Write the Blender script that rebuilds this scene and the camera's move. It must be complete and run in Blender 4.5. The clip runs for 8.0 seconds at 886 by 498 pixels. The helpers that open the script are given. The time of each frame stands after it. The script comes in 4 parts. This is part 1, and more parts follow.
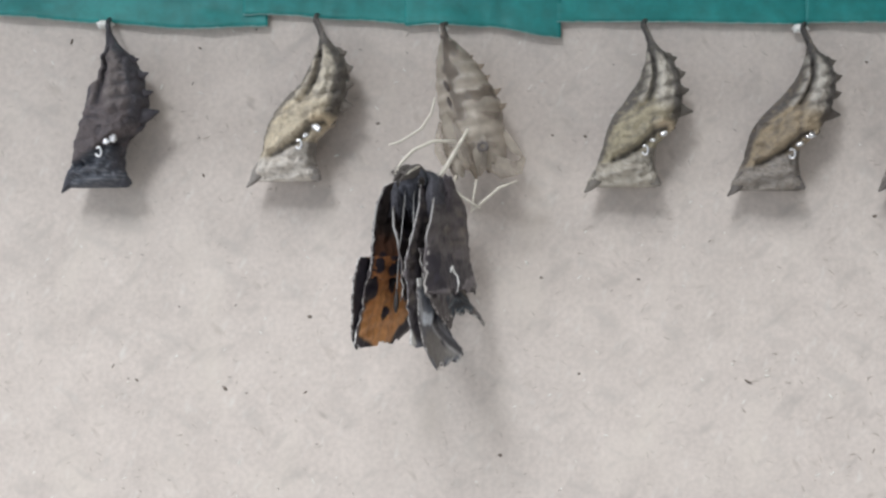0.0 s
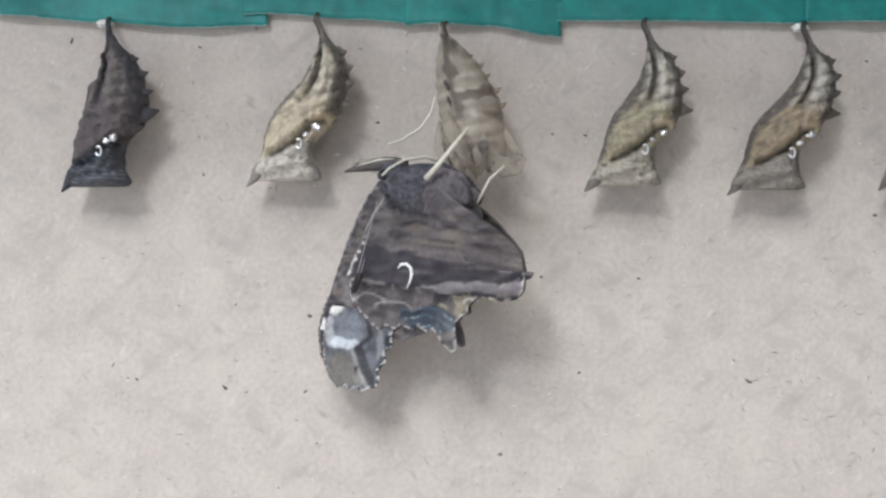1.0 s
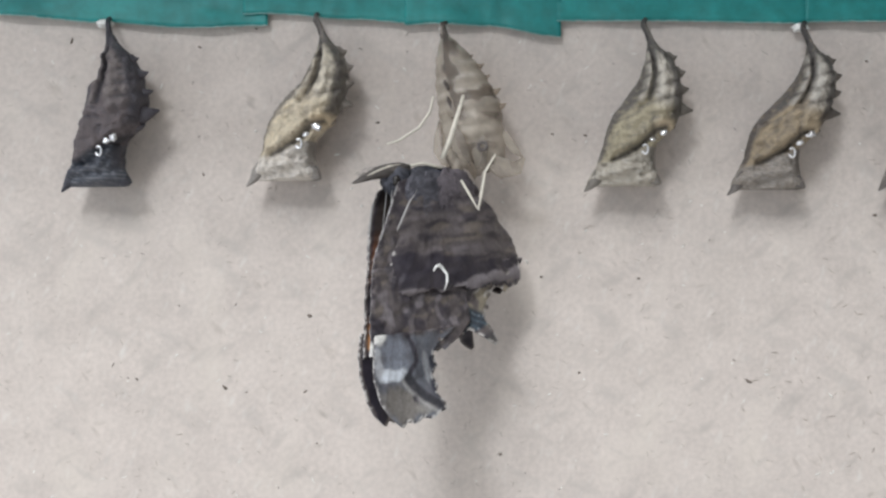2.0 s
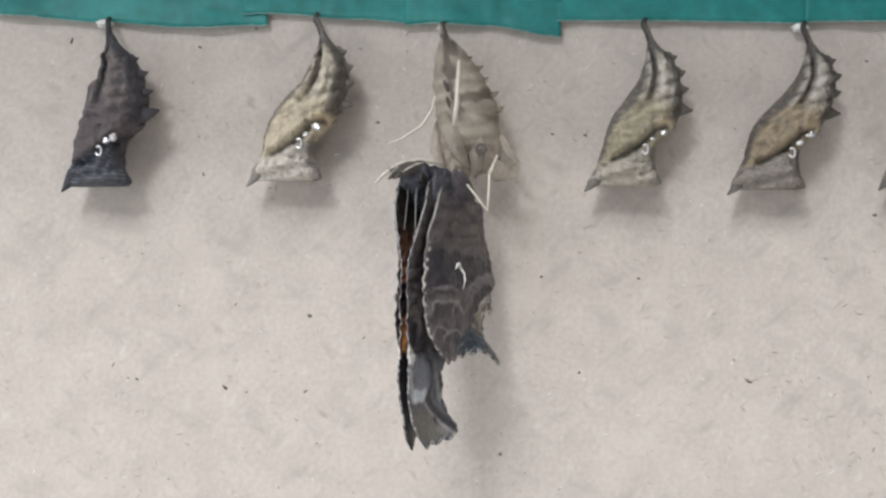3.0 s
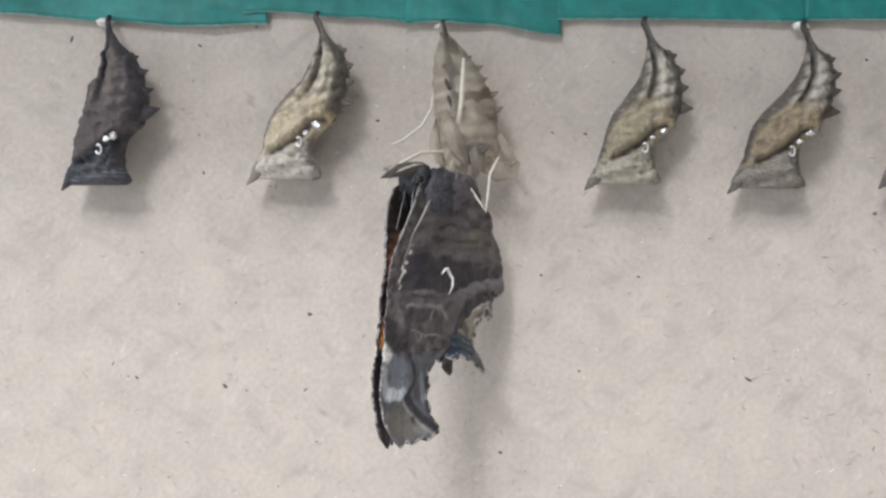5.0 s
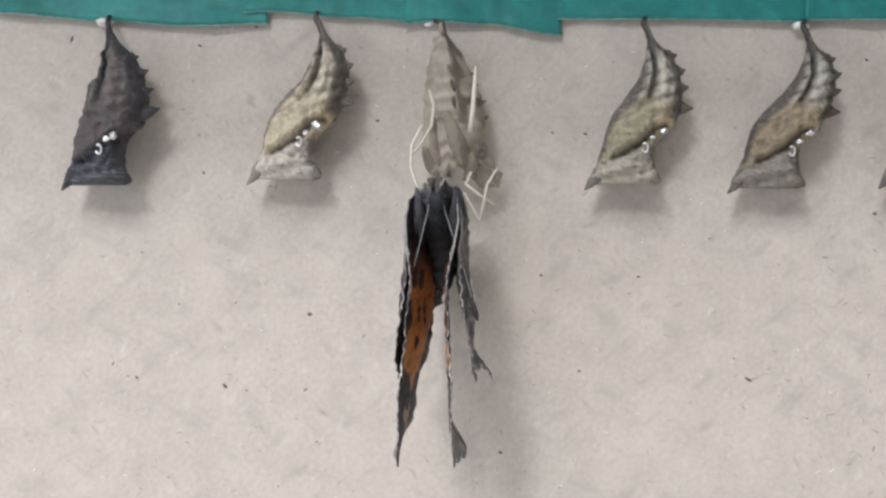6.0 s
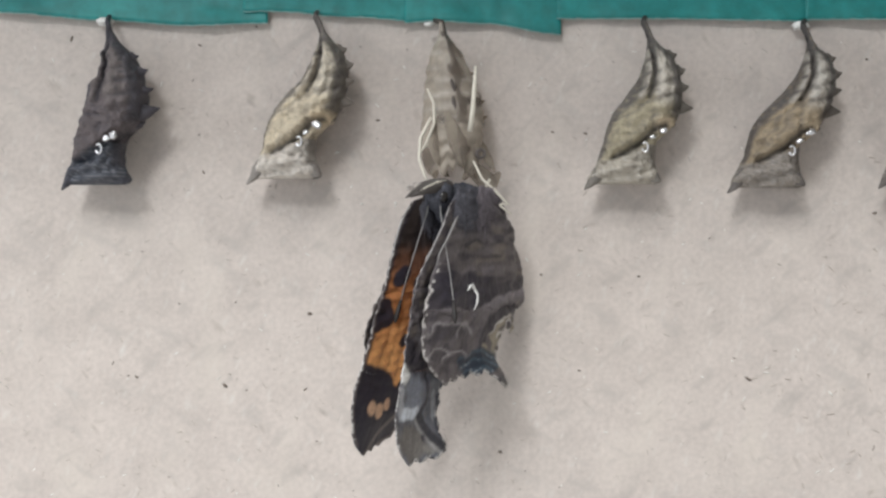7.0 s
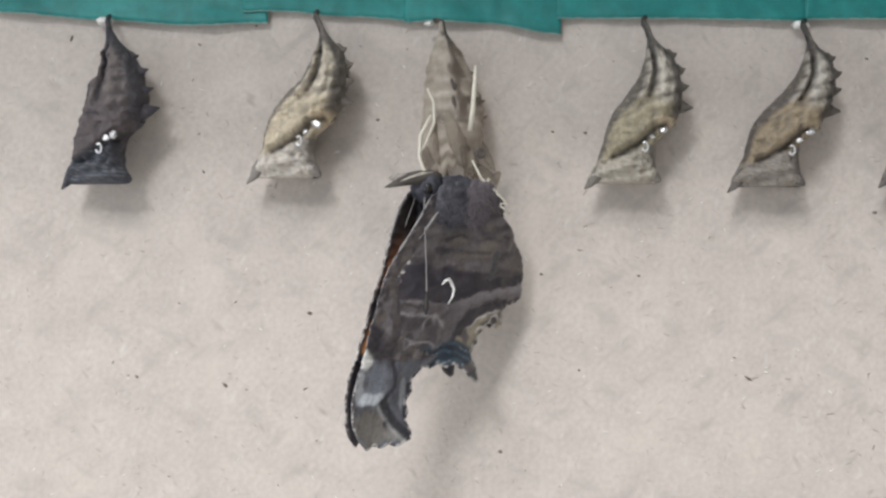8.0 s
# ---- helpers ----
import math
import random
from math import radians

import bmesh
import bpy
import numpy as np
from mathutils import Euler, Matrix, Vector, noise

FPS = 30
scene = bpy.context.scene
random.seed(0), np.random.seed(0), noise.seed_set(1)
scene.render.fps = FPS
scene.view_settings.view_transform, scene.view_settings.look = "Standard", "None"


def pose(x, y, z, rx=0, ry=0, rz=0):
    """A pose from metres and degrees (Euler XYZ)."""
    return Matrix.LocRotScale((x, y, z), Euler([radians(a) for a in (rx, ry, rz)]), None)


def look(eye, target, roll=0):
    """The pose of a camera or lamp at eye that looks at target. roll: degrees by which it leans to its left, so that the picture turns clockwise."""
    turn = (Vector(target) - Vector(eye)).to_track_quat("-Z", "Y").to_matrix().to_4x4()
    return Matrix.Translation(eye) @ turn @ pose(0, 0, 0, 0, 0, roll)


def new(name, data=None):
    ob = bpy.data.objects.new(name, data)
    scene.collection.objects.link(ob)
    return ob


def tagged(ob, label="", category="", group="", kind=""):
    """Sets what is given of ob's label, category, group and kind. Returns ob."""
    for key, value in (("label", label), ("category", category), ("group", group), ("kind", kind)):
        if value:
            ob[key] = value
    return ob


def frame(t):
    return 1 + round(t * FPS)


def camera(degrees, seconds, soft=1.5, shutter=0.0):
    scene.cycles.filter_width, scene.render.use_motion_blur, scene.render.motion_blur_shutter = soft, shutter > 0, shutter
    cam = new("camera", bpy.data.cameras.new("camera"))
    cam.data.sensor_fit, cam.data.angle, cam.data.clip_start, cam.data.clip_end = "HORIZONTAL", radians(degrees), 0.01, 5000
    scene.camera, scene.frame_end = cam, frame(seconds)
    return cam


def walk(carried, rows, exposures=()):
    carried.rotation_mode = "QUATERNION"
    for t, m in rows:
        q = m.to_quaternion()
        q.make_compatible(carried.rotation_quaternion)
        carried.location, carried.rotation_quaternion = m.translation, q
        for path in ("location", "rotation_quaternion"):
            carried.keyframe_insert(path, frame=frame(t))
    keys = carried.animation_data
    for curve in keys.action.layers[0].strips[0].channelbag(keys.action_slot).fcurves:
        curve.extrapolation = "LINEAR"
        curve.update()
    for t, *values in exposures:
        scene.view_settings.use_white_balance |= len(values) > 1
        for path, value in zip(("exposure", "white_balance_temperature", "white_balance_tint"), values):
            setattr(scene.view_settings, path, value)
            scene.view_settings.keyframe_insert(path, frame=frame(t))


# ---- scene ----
# The drawing unit is one pixel of the camera's view, taken as 0.07 mm on the board: u to the right, v downwards, d out
# from the board.
U = 0.00007
FAR = 2154.0          # eye to board
Z0 = 0.15             # height of the eye above the floor


def at(u, v, d=0.0):
    # slides the point along the sight line, so (u, v) fits the camera's view
    k = 1 - d / FAR
    return Vector(((u - 784) * U * k, -d * U, Z0 + (441 - v) * U * k))


# ---- camera ----
cam = camera(40.0, 8.0, soft=2.5)
DRIFT = [(0.0, 4.5), (0.5, 4.0), (0.9, 3.0), (1.5, 3.0), (3.0, 2.8), (3.3, 0.6), (3.5, 0.0), (6.5, 0.0), (7.0, -0.7), (8.0, -1.6)]
walk(cam, [(t, look((0, -FAR * U, Z0 + r * U), (0, 0, Z0 + r * U))) for t, r in DRIFT],
     [(0.0, 0.0, 6300, 10), (1.7, 0.0, 6300, 10), (2.8, 0.0, 6500, 10), (8.0, 0.0, 6500, 10)])

# ---- light ----
world = bpy.data.worlds.new("world")
scene.world = world
world.use_nodes = True
world.node_tree.nodes["Background"].inputs["Color"].default_value = (0.9, 0.95, 1.0, 1)
world.node_tree.nodes["Background"].inputs["Strength"].default_value = 0.25
scene.view_settings.exposure = 0.0


def lamp(name, eye, target, size, power, colour, high=0.0):
    data = bpy.data.lights.new(name, "AREA")
    data.shape, data.size, data.energy, data.color = "RECTANGLE" if high else "DISK", size, power, colour
    if high:
        data.size_y = high
    ob = new(name, data)
    ob.matrix_world = look(eye, target)
    return ob


lamp("desk_lamp_light", (-0.19, -0.54, 0.505), (0, 0, Z0), 0.105, 1.42, (0.935, 0.965, 0.985))
# soft fill lamp added to brighten the left; no window is known there
SIDE_FILL_AT = look((-0.46, -0.40, 0.18), (0, 0, Z0))
lamp("side_fill_light", (-0.46, -0.40, 0.18), (0, 0, Z0), 0.95, 1.35, (0.88, 0.95, 1.03), 0.34)
# overhead fill lamp added; blocked near the top, it brightens the board downwards
lamp("overhead_fill_light", (-0.26, -0.60, 0.84), (0, 0, Z0), 0.6, 6.3, (0.955, 0.96, 0.955), 0.26)


# ---- materials ----
def material(name, base=None, rough=0.6, attr=None, scale=2000.0, vary=0.25, bump=0.15, metal=0.0, spec=0.4,
             second=None, bump_size=0.00008):
    """A procedural surface: base colour (or the colour that the mesh carries) varied at two scales, with fine relief."""
    m = bpy.data.materials.new(name)
    m.use_nodes = True
    nt = m.node_tree
    b = nt.nodes["Principled BSDF"]
    b.inputs["Roughness"].default_value = rough
    b.inputs["Metallic"].default_value = metal
    b.inputs["Specular IOR Level"].default_value = spec
    co = nt.nodes.new("ShaderNodeTexCoord")
    fine, broad = nt.nodes.new("ShaderNodeTexNoise"), nt.nodes.new("ShaderNodeTexNoise")
    for n, s, det in ((fine, scale, 5), (broad, scale * 0.12, 3)):
        n.inputs["Scale"].default_value, n.inputs["Detail"].default_value = s, det
        nt.links.new(co.outputs["Object"], n.inputs["Vector"])
    both = nt.nodes.new("ShaderNodeMath")
    both.operation = "ADD"
    nt.links.new(fine.outputs["Fac"], both.inputs[0])
    nt.links.new(broad.outputs["Fac"], both.inputs[1])
    gain = nt.nodes.new("ShaderNodeMapRange")
    gain.inputs["From Min"].default_value, gain.inputs["From Max"].default_value = 0.6, 1.4
    gain.inputs["To Min"].default_value, gain.inputs["To Max"].default_value = 1 - vary, 1 + vary
    nt.links.new(both.outputs[0], gain.inputs["Value"])
    mul = nt.nodes.new("ShaderNodeMix")
    mul.data_type, mul.blend_type = "RGBA", "MULTIPLY"
    mul.inputs["Factor"].default_value = 1.0
    if attr:
        a = nt.nodes.new("ShaderNodeAttribute")
        a.attribute_name = attr
        nt.links.new(a.outputs["Color"], mul.inputs["A"])
    elif second:
        mix = nt.nodes.new("ShaderNodeMix")
        mix.data_type = "RGBA"
        mix.inputs["A"].default_value, mix.inputs["B"].default_value = (*base, 1), (*second, 1)
        nt.links.new(broad.outputs["Fac"], mix.inputs["Factor"])
        nt.links.new(mix.outputs["Result"], mul.inputs["A"])
    else:
        mul.inputs["A"].default_value = (*base, 1)
    nt.links.new(gain.outputs["Result"], mul.inputs["B"])
    nt.links.new(mul.outputs["Result"], b.inputs["Base Color"])
    bp = nt.nodes.new("ShaderNodeBump")
    bp.inputs["Strength"].default_value, bp.inputs["Distance"].default_value = bump, bump_size
    nt.links.new(fine.outputs["Fac"], bp.inputs["Height"])
    nt.links.new(bp.outputs["Normal"], b.inputs["Normal"])
    return m


def cardboard_material():
    m = material("grey_cardboard", (0.608, 0.54, 0.496), 0.9, scale=1500, vary=0.15, bump=0.35, spec=0.2, second=(0.571, 0.51, 0.469))
    nt = m.node_tree
    b = nt.nodes["Principled BSDF"]
    co = nt.nodes["Texture Coordinate"]
    # pale and dark fibres pressed into the board
    last = b.inputs["Base Color"].links[0].from_socket
    for turn, scale, lo, hi, tint in ((25, 900, 0.60, 0.84, (0.70, 0.67, 0.63, 1)), (-40, 560, 0.66, 0.84, (0.34, 0.29, 0.25, 1)),
                                      (70, 800, 0.66, 0.84, (0.38, 0.33, 0.29, 1)), (10, 160, 0.54, 0.84, (0.66, 0.595, 0.535, 1)), (-60, 330, 0.56, 0.80, (0.47, 0.43, 0.40, 1)), (50, 420, 0.58, 0.80, (0.44, 0.40, 0.37, 1))):
        mp = nt.nodes.new("ShaderNodeMapping")
        mp.inputs["Rotation"].default_value = (0, radians(turn), 0)
        mp.vector_type = "TEXTURE"
        mp.inputs["Scale"].default_value = (1.0, 1.0, 2.4)
        nt.links.new(co.outputs["Object"], mp.inputs["Vector"])
        n = nt.nodes.new("ShaderNodeTexNoise")
        n.inputs["Scale"].default_value, n.inputs["Detail"].default_value = scale, 2.0
        nt.links.new(mp.outputs["Vector"], n.inputs["Vector"])
        r = nt.nodes.new("ShaderNodeMapRange")
        r.inputs["From Min"].default_value, r.inputs["From Max"].default_value = lo, hi
        r.inputs["To Max"].default_value = 0.75
        nt.links.new(n.outputs["Fac"], r.inputs["Value"])
        x = nt.nodes.new("ShaderNodeMix")
        x.data_type = "RGBA"
        x.inputs["B"].default_value = tint
        nt.links.new(r.outputs["Result"], x.inputs["Factor"])
        nt.links.new(last, x.inputs["A"])
        last = x.outputs["Result"]
    nt.links.new(last, b.inputs["Base Color"])
    return m


CARD = cardboard_material()
TAPE = material("green_masking_tape", (0.010, 0.165, 0.162), 0.5, scale=700, vary=0.34, bump=0.8, second=(0.026, 0.265, 0.25))
TORN = material("torn_tape_paper", (0.16, 0.36, 0.345), 0.8, scale=2500, vary=0.35, bump=0.5, second=(0.34, 0.48, 0.46))
PLASTER = material("plain_plaster", (0.75, 0.74, 0.72), 0.9, scale=20, vary=0.05, bump=0.05)
FLECK = material("dark_fibre", (0.20, 0.165, 0.14), 0.9, scale=3000)
FIBRE = material("brown_fibre", (0.455, 0.405, 0.36), 0.9, scale=3000)
STRAND = material("pale_fibre", (0.75, 0.74, 0.70), 0.9, scale=3000)
SKIN = material("chrysalis_skin", None, 0.62, attr="tone", scale=1300, vary=0.26, bump=1.0, spec=0.3, bump_size=0.0004)
SILVER = material("silver_spot", (0.80, 0.80, 0.82), 0.28, metal=1.0, scale=3000, vary=0.05, bump=0.2)
SILK = material("white_silk", (0.8, 0.79, 0.76), 0.8, scale=4000, vary=0.1, bump=0.4)
CHALK = material("white_scales", (0.88, 0.88, 0.86), 0.5, scale=3000, vary=0.05, bump=0.2)
SCALES = material("wing_scales", None, 0.48, attr="tone", scale=2600, vary=0.3, bump=0.45, spec=0.35)
FUR = material("body_fur", (0.050, 0.052, 0.066), 0.75, scale=2500, vary=0.5, bump=0.8, second=(0.095, 0.097, 0.118), bump_size=0.0003)
LAPPET = material("lappet_hair", (0.056, 0.057, 0.072), 0.75, scale=2500, vary=0.5, bump=0.8, second=(0.125, 0.120, 0.138), bump_size=0.0004)
FLANK = material("flank_hair", (0.105, 0.090, 0.102), 0.75, scale=2500, vary=0.4, bump=0.8, second=(0.16, 0.14, 0.155), bump_size=0.0003)
BELLY = material("abdomen_skin", (0.05, 0.05, 0.058), 0.5, scale=1800, vary=0.4, bump=0.6, second=(0.12, 0.115, 0.12), bump_size=0.0002)
HORN = material("antenna_horn", (0.30, 0.29, 0.285), 0.5, scale=2500, vary=0.3)
CLUB = material("antenna_club", (0.03, 0.026, 0.025), 0.6, scale=2500)
LIMB = material("pale_leg", (0.62, 0.58, 0.50), 0.55, scale=2500, vary=0.2, bump=0.3)
PALP = material("palp_hair", (0.10, 0.088, 0.082), 0.8, scale=3000, vary=0.4, bump=0.8)
EYE = material("dark_eye", (0.02, 0.017, 0.016), 0.25, scale=3000)


def husk_material():
    m = material("empty_husk", None, 0.4, attr="tone", scale=1500, vary=0.25, bump=0.5, spec=0.5, bump_size=0.0002)
    nt = m.node_tree
    b = nt.nodes["Principled BSDF"]
    out = nt.nodes["Material Output"]
    clear = nt.nodes.new("ShaderNodeBsdfTransparent")
    clear.inputs["Color"].default_value = (0.93, 0.90, 0.86, 1)
    mix = nt.nodes.new("ShaderNodeMixShader")
    mix.inputs["Fac"].default_value = 0.46
    nt.links.new(clear.outputs[0], mix.inputs[1])
    nt.links.new(b.outputs[0], mix.inputs[2])
    nt.links.new(mix.outputs[0], out.inputs["Surface"])
    return m


HUSK = husk_material()


# ---- mesh helpers ----
def finish(name, bm, mat, smooth=True):
    bmesh.ops.recalc_face_normals(bm, faces=bm.faces)
    me = bpy.data.meshes.new(name)
    bm.to_mesh(me)
    bm.free()
    me.materials.append(mat)
    if smooth:
        me.polygons.foreach_set("use_smooth", [True] * len(me.polygons))
    return me


def part(name, bm, mat, parent=None, label="", smooth=True):
    ob = new(name, finish(name, bm, mat, smooth))
    if parent:
        ob.parent = parent
    if label:
        ob["label"] = label
    return ob


def smooth(a, b, x):
    t = min(1.0, max(0.0, (x - a) / (b - a)))
    return t * t * (3 - 2 * t)


def loft(bm, rings, close=True):
    """Skins a list of rings with equal counts of points; returns the rings of vertices."""
    vs = [[bm.verts.new(p) for p in ring] for ring in rings]
    n = len(vs[0])
    for a, b in zip(vs, vs[1:]):
        for i in range(n):
            bm.faces.new((a[i], a[(i + 1) % n], b[(i + 1) % n], b[i]))
    if close:
        bm.faces.new(vs[0][::-1])
        bm.faces.new(vs[-1])
    return vs


def tube(bm, pts, radii, n=8, flat=1.0):
    """A bent, tapered rod through pts; flat squeezes it across."""
    pts = [Vector(p) for p in pts]
    rings = []
    for i, p in enumerate(pts):
        d = (pts[min(i + 1, len(pts) - 1)] - pts[max(i - 1, 0)]).normalized()
        side = d.cross(Vector((0, 1, 0.13))).normalized()
        up = side.cross(d).normalized()
        rings.append([p + radii[i] * (math.cos(a) * side + flat * math.sin(a) * up) for a in [2 * math.pi * k / n for k in range(n)]])
    loft(bm, rings)
    return bm


def blob(bm, centre, radii, rough=0.0, seg=20, seed=0.0):
    """A lumpy ellipsoid."""
    made = bmesh.ops.create_uvsphere(bm, u_segments=seg, v_segments=max(6, seg * 2 // 3), radius=1.0)["verts"]
    for v in made:
        k = 1 + rough * noise.noise(v.co * 2.3 + Vector((seed, 0, 0))) + 0.5 * rough * noise.noise(v.co * 7 + Vector((0, seed, 0)))
        v.co = Vector(centre) + Vector((v.co.x * radii[0], v.co.y * radii[1], v.co.z * radii[2])) * k
    return made


def paint(me, colour):
    """Gives each vertex the colour that colour(place, normal) names, as the mesh's own tone."""
    at_ = me.color_attributes.new("tone", "FLOAT_COLOR", "POINT")
    for v in me.vertices:
        at_.data[v.index].color = (*colour(v.co, v.normal), 1.0)


def mix(a, b, k):
    return tuple(x + (y - x) * k for x, y in zip(a, b))


def height(line, x):
    for (x0, z0), (x1, z1) in zip(line, line[1:]):
        if x <= x1:
            return z0 + (z1 - z0) * smooth(x0, x1, x)
    return line[-1][1]


# ---- the setting ----
def box_mesh(bm, lo, hi):
    m = Matrix.LocRotScale((Vector(lo) + Vector(hi)) / 2, None, Vector(hi) - Vector(lo))
    return bmesh.ops.create_cube(bm, size=1.0, matrix=m)["verts"]


def slab(name, lo, hi, mat, label):
    bm = bmesh.new()
    box_mesh(bm, lo, hi)
    return tagged(part(name, bm, mat, None, "", False), label, name.split("_")[0], kind="structure")


slab("floor", (-1.6, -1.8, -0.05), (1.6, 0.6, 0.0), PLASTER, "plain pale floor under the upright cardboard")
slab("wall_north", (-1.6, 0.6, -0.05), (1.6, 0.65, 2.4), PLASTER, "plain pale wall behind the cardboard")
slab("wall_south", (-1.6, -1.85, -0.05), (1.6, -1.8, 2.4), PLASTER, "plain pale wall facing the cardboard")
slab("wall_west", (-1.65, -1.85, -0.05), (-1.6, 0.65, 2.4), PLASTER, "plain pale wall beside the cardboard")
slab("wall_east", (1.6, -1.85, -0.05), (1.65, 0.65, 2.4), PLASTER, "plain pale wall beside the cardboard")
slab("ceiling", (-1.65, -1.85, 2.4), (1.65, 0.65, 2.45), PLASTER, "plain pale ceiling over the cardboard")


def fill_surround():
    """An unseen wall added around the left fill lamp, which stands in its opening; its sill lies near the floor."""
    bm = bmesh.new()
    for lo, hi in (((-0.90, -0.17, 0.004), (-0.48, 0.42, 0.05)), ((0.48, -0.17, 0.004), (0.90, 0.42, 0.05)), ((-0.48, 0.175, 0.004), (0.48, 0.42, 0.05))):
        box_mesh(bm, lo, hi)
    ob = part("wall_fill_surround", bm, PLASTER, None, "", False)
    ob.matrix_world = SIDE_FILL_AT
    tagged(ob, "unseen plain pale wall added around the left fill lamp", "wall", kind="structure")


fill_surround()
# unseen board added to block the overhead fill lamp above the tape
slab("ceiling_panel", (-0.13, -0.060, at(0, -560).z), (0.13, 0.0, at(0, -560).z + 0.003), PLASTER, "unseen pale board added to shade the cardboard's upper end")


def cardboard():
    bm = bmesh.new()
    nx, nz = 60, 50
    w, h, th = 0.26, 0.24, 0.003
    rows = []
    for j in range(nz + 1):
        rows.append([])
        for i in range(nx + 1):
            x, z = (i / nx - 0.5) * w, j / nz * h
            y = 0.0 + 0.00010 * noise.noise(Vector((x * 30, 0, z * 30)))
            rows[-1].append(bm.verts.new((x, y, z)))
    for j in range(nz):
        for i in range(nx):
            bm.faces.new((rows[j][i], rows[j][i + 1], rows[j + 1][i + 1], rows[j + 1][i]))
    got = bmesh.ops.extrude_face_region(bm, geom=bm.faces[:])["geom"]
    for v in got:
        if isinstance(v, bmesh.types.BMVert):
            v.co.y = th
    ob = part("cardboard_sheet", bm, CARD)
    return tagged(ob, "greyish tan recycled cardboard sheet standing upright on the floor", "cardboard")


cardboard()


SHAKE = random.Random(9)


def sliver(bm, u, v, length, width, turn, rise=1.2):
    c, s = math.cos(radians(turn)), math.sin(radians(turn))
    outline = [(-1, 0), (-0.55, 0.8), (0.1, 1.0), (0.75, 0.6), (1, -0.1), (0.4, -0.9), (-0.5, -0.7)]
    ring = []
    for a, b in outline:
        p = (a * length * SHAKE.uniform(0.8, 1.1), b * width * SHAKE.uniform(0.7, 1.2))
        ring.append((u + p[0] * c - p[1] * s, v + p[0] * s + p[1] * c))
    low = [bm.verts.new(at(x, y, -2.0)) for x, y in ring]
    top = [bm.verts.new(at(x, y, rise)) for x, y in ring]
    bm.faces.new(top)
    for i in range(len(ring)):
        j = (i + 1) % len(ring)
        bm.faces.new((low[i], low[j], top[j], top[i]))


def flecks():
    """Wood specks and fibres in the cardboard's face."""
    rnd = random.Random(4)
    bm = bmesh.new()
    for u, v, l, w, a in ((548, 556, 5, 3.5, 10), (398, 683, 6, 3, 35), (885, 801, 4, 3, 20), (1325, 672, 9, 2.2, 30), (127, 70, 7, 2.5, 105),
                          (354, 81, 4, 2, 30), (1025, 657, 3, 2.5, 0), (668, 214, 5, 2, 0), (1548, 378, 5, 3, 0), (978, 235, 4, 2, 25),
                          (242, 668, 4, 2, 40), (360, 306, 4, 2, 60), (1036, 237, 4, 2.5, 15), (540, 690, 5, 1.6, -30), (1534, 106, 4, 2.5, 20),
                          (958, 487, 4, 2, 30), (454, 48, 3, 2, 0), (1130, 490, 4, 1.5, 0)):
        sliver(bm, u, v, l, w, a)
    for _ in range(38):
        sliver(bm, rnd.uniform(-60, 1640), rnd.uniform(50, 960), rnd.choice((2, 3, 3, 4, 5)), rnd.uniform(0.6, 1.3), rnd.uniform(-70, 70), 0.9)
    tagged(part("dark_flecks", bm, FLECK), "small dark wood specks and fibres pressed into the cardboard", "flecks", kind="stuff")
    bm = bmesh.new()
    for _ in range(700):
        sliver(bm, rnd.uniform(-60, 1640), rnd.uniform(50, 960), rnd.uniform(2, 8), rnd.uniform(0.5, 1.0), rnd.gauss(25, 45), 0.7)
    tagged(part("brown_fibres", bm, FIBRE), "fine brownish fibres pressed into the cardboard", "fibres", kind="stuff")
    bm = bmesh.new()
    for u, v, l, w, a in ((597, 270, 5, 3, 0), (932, 460, 5, 2, 60), (700, 360, 4, 2, 0), (640, 362, 3, 2, 0)):
        sliver(bm, u, v, l, w, a)
    for _ in range(150):
        sliver(bm, rnd.uniform(-60, 1640), rnd.uniform(50, 960), rnd.choice((2, 3, 4, 6)), rnd.uniform(0.7, 1.5), rnd.uniform(-70, 70), 0.9)
    tagged(part("pale_flecks", bm, STRAND), "small pale fibres pressed into the cardboard", "flecks", kind="stuff")


flecks()


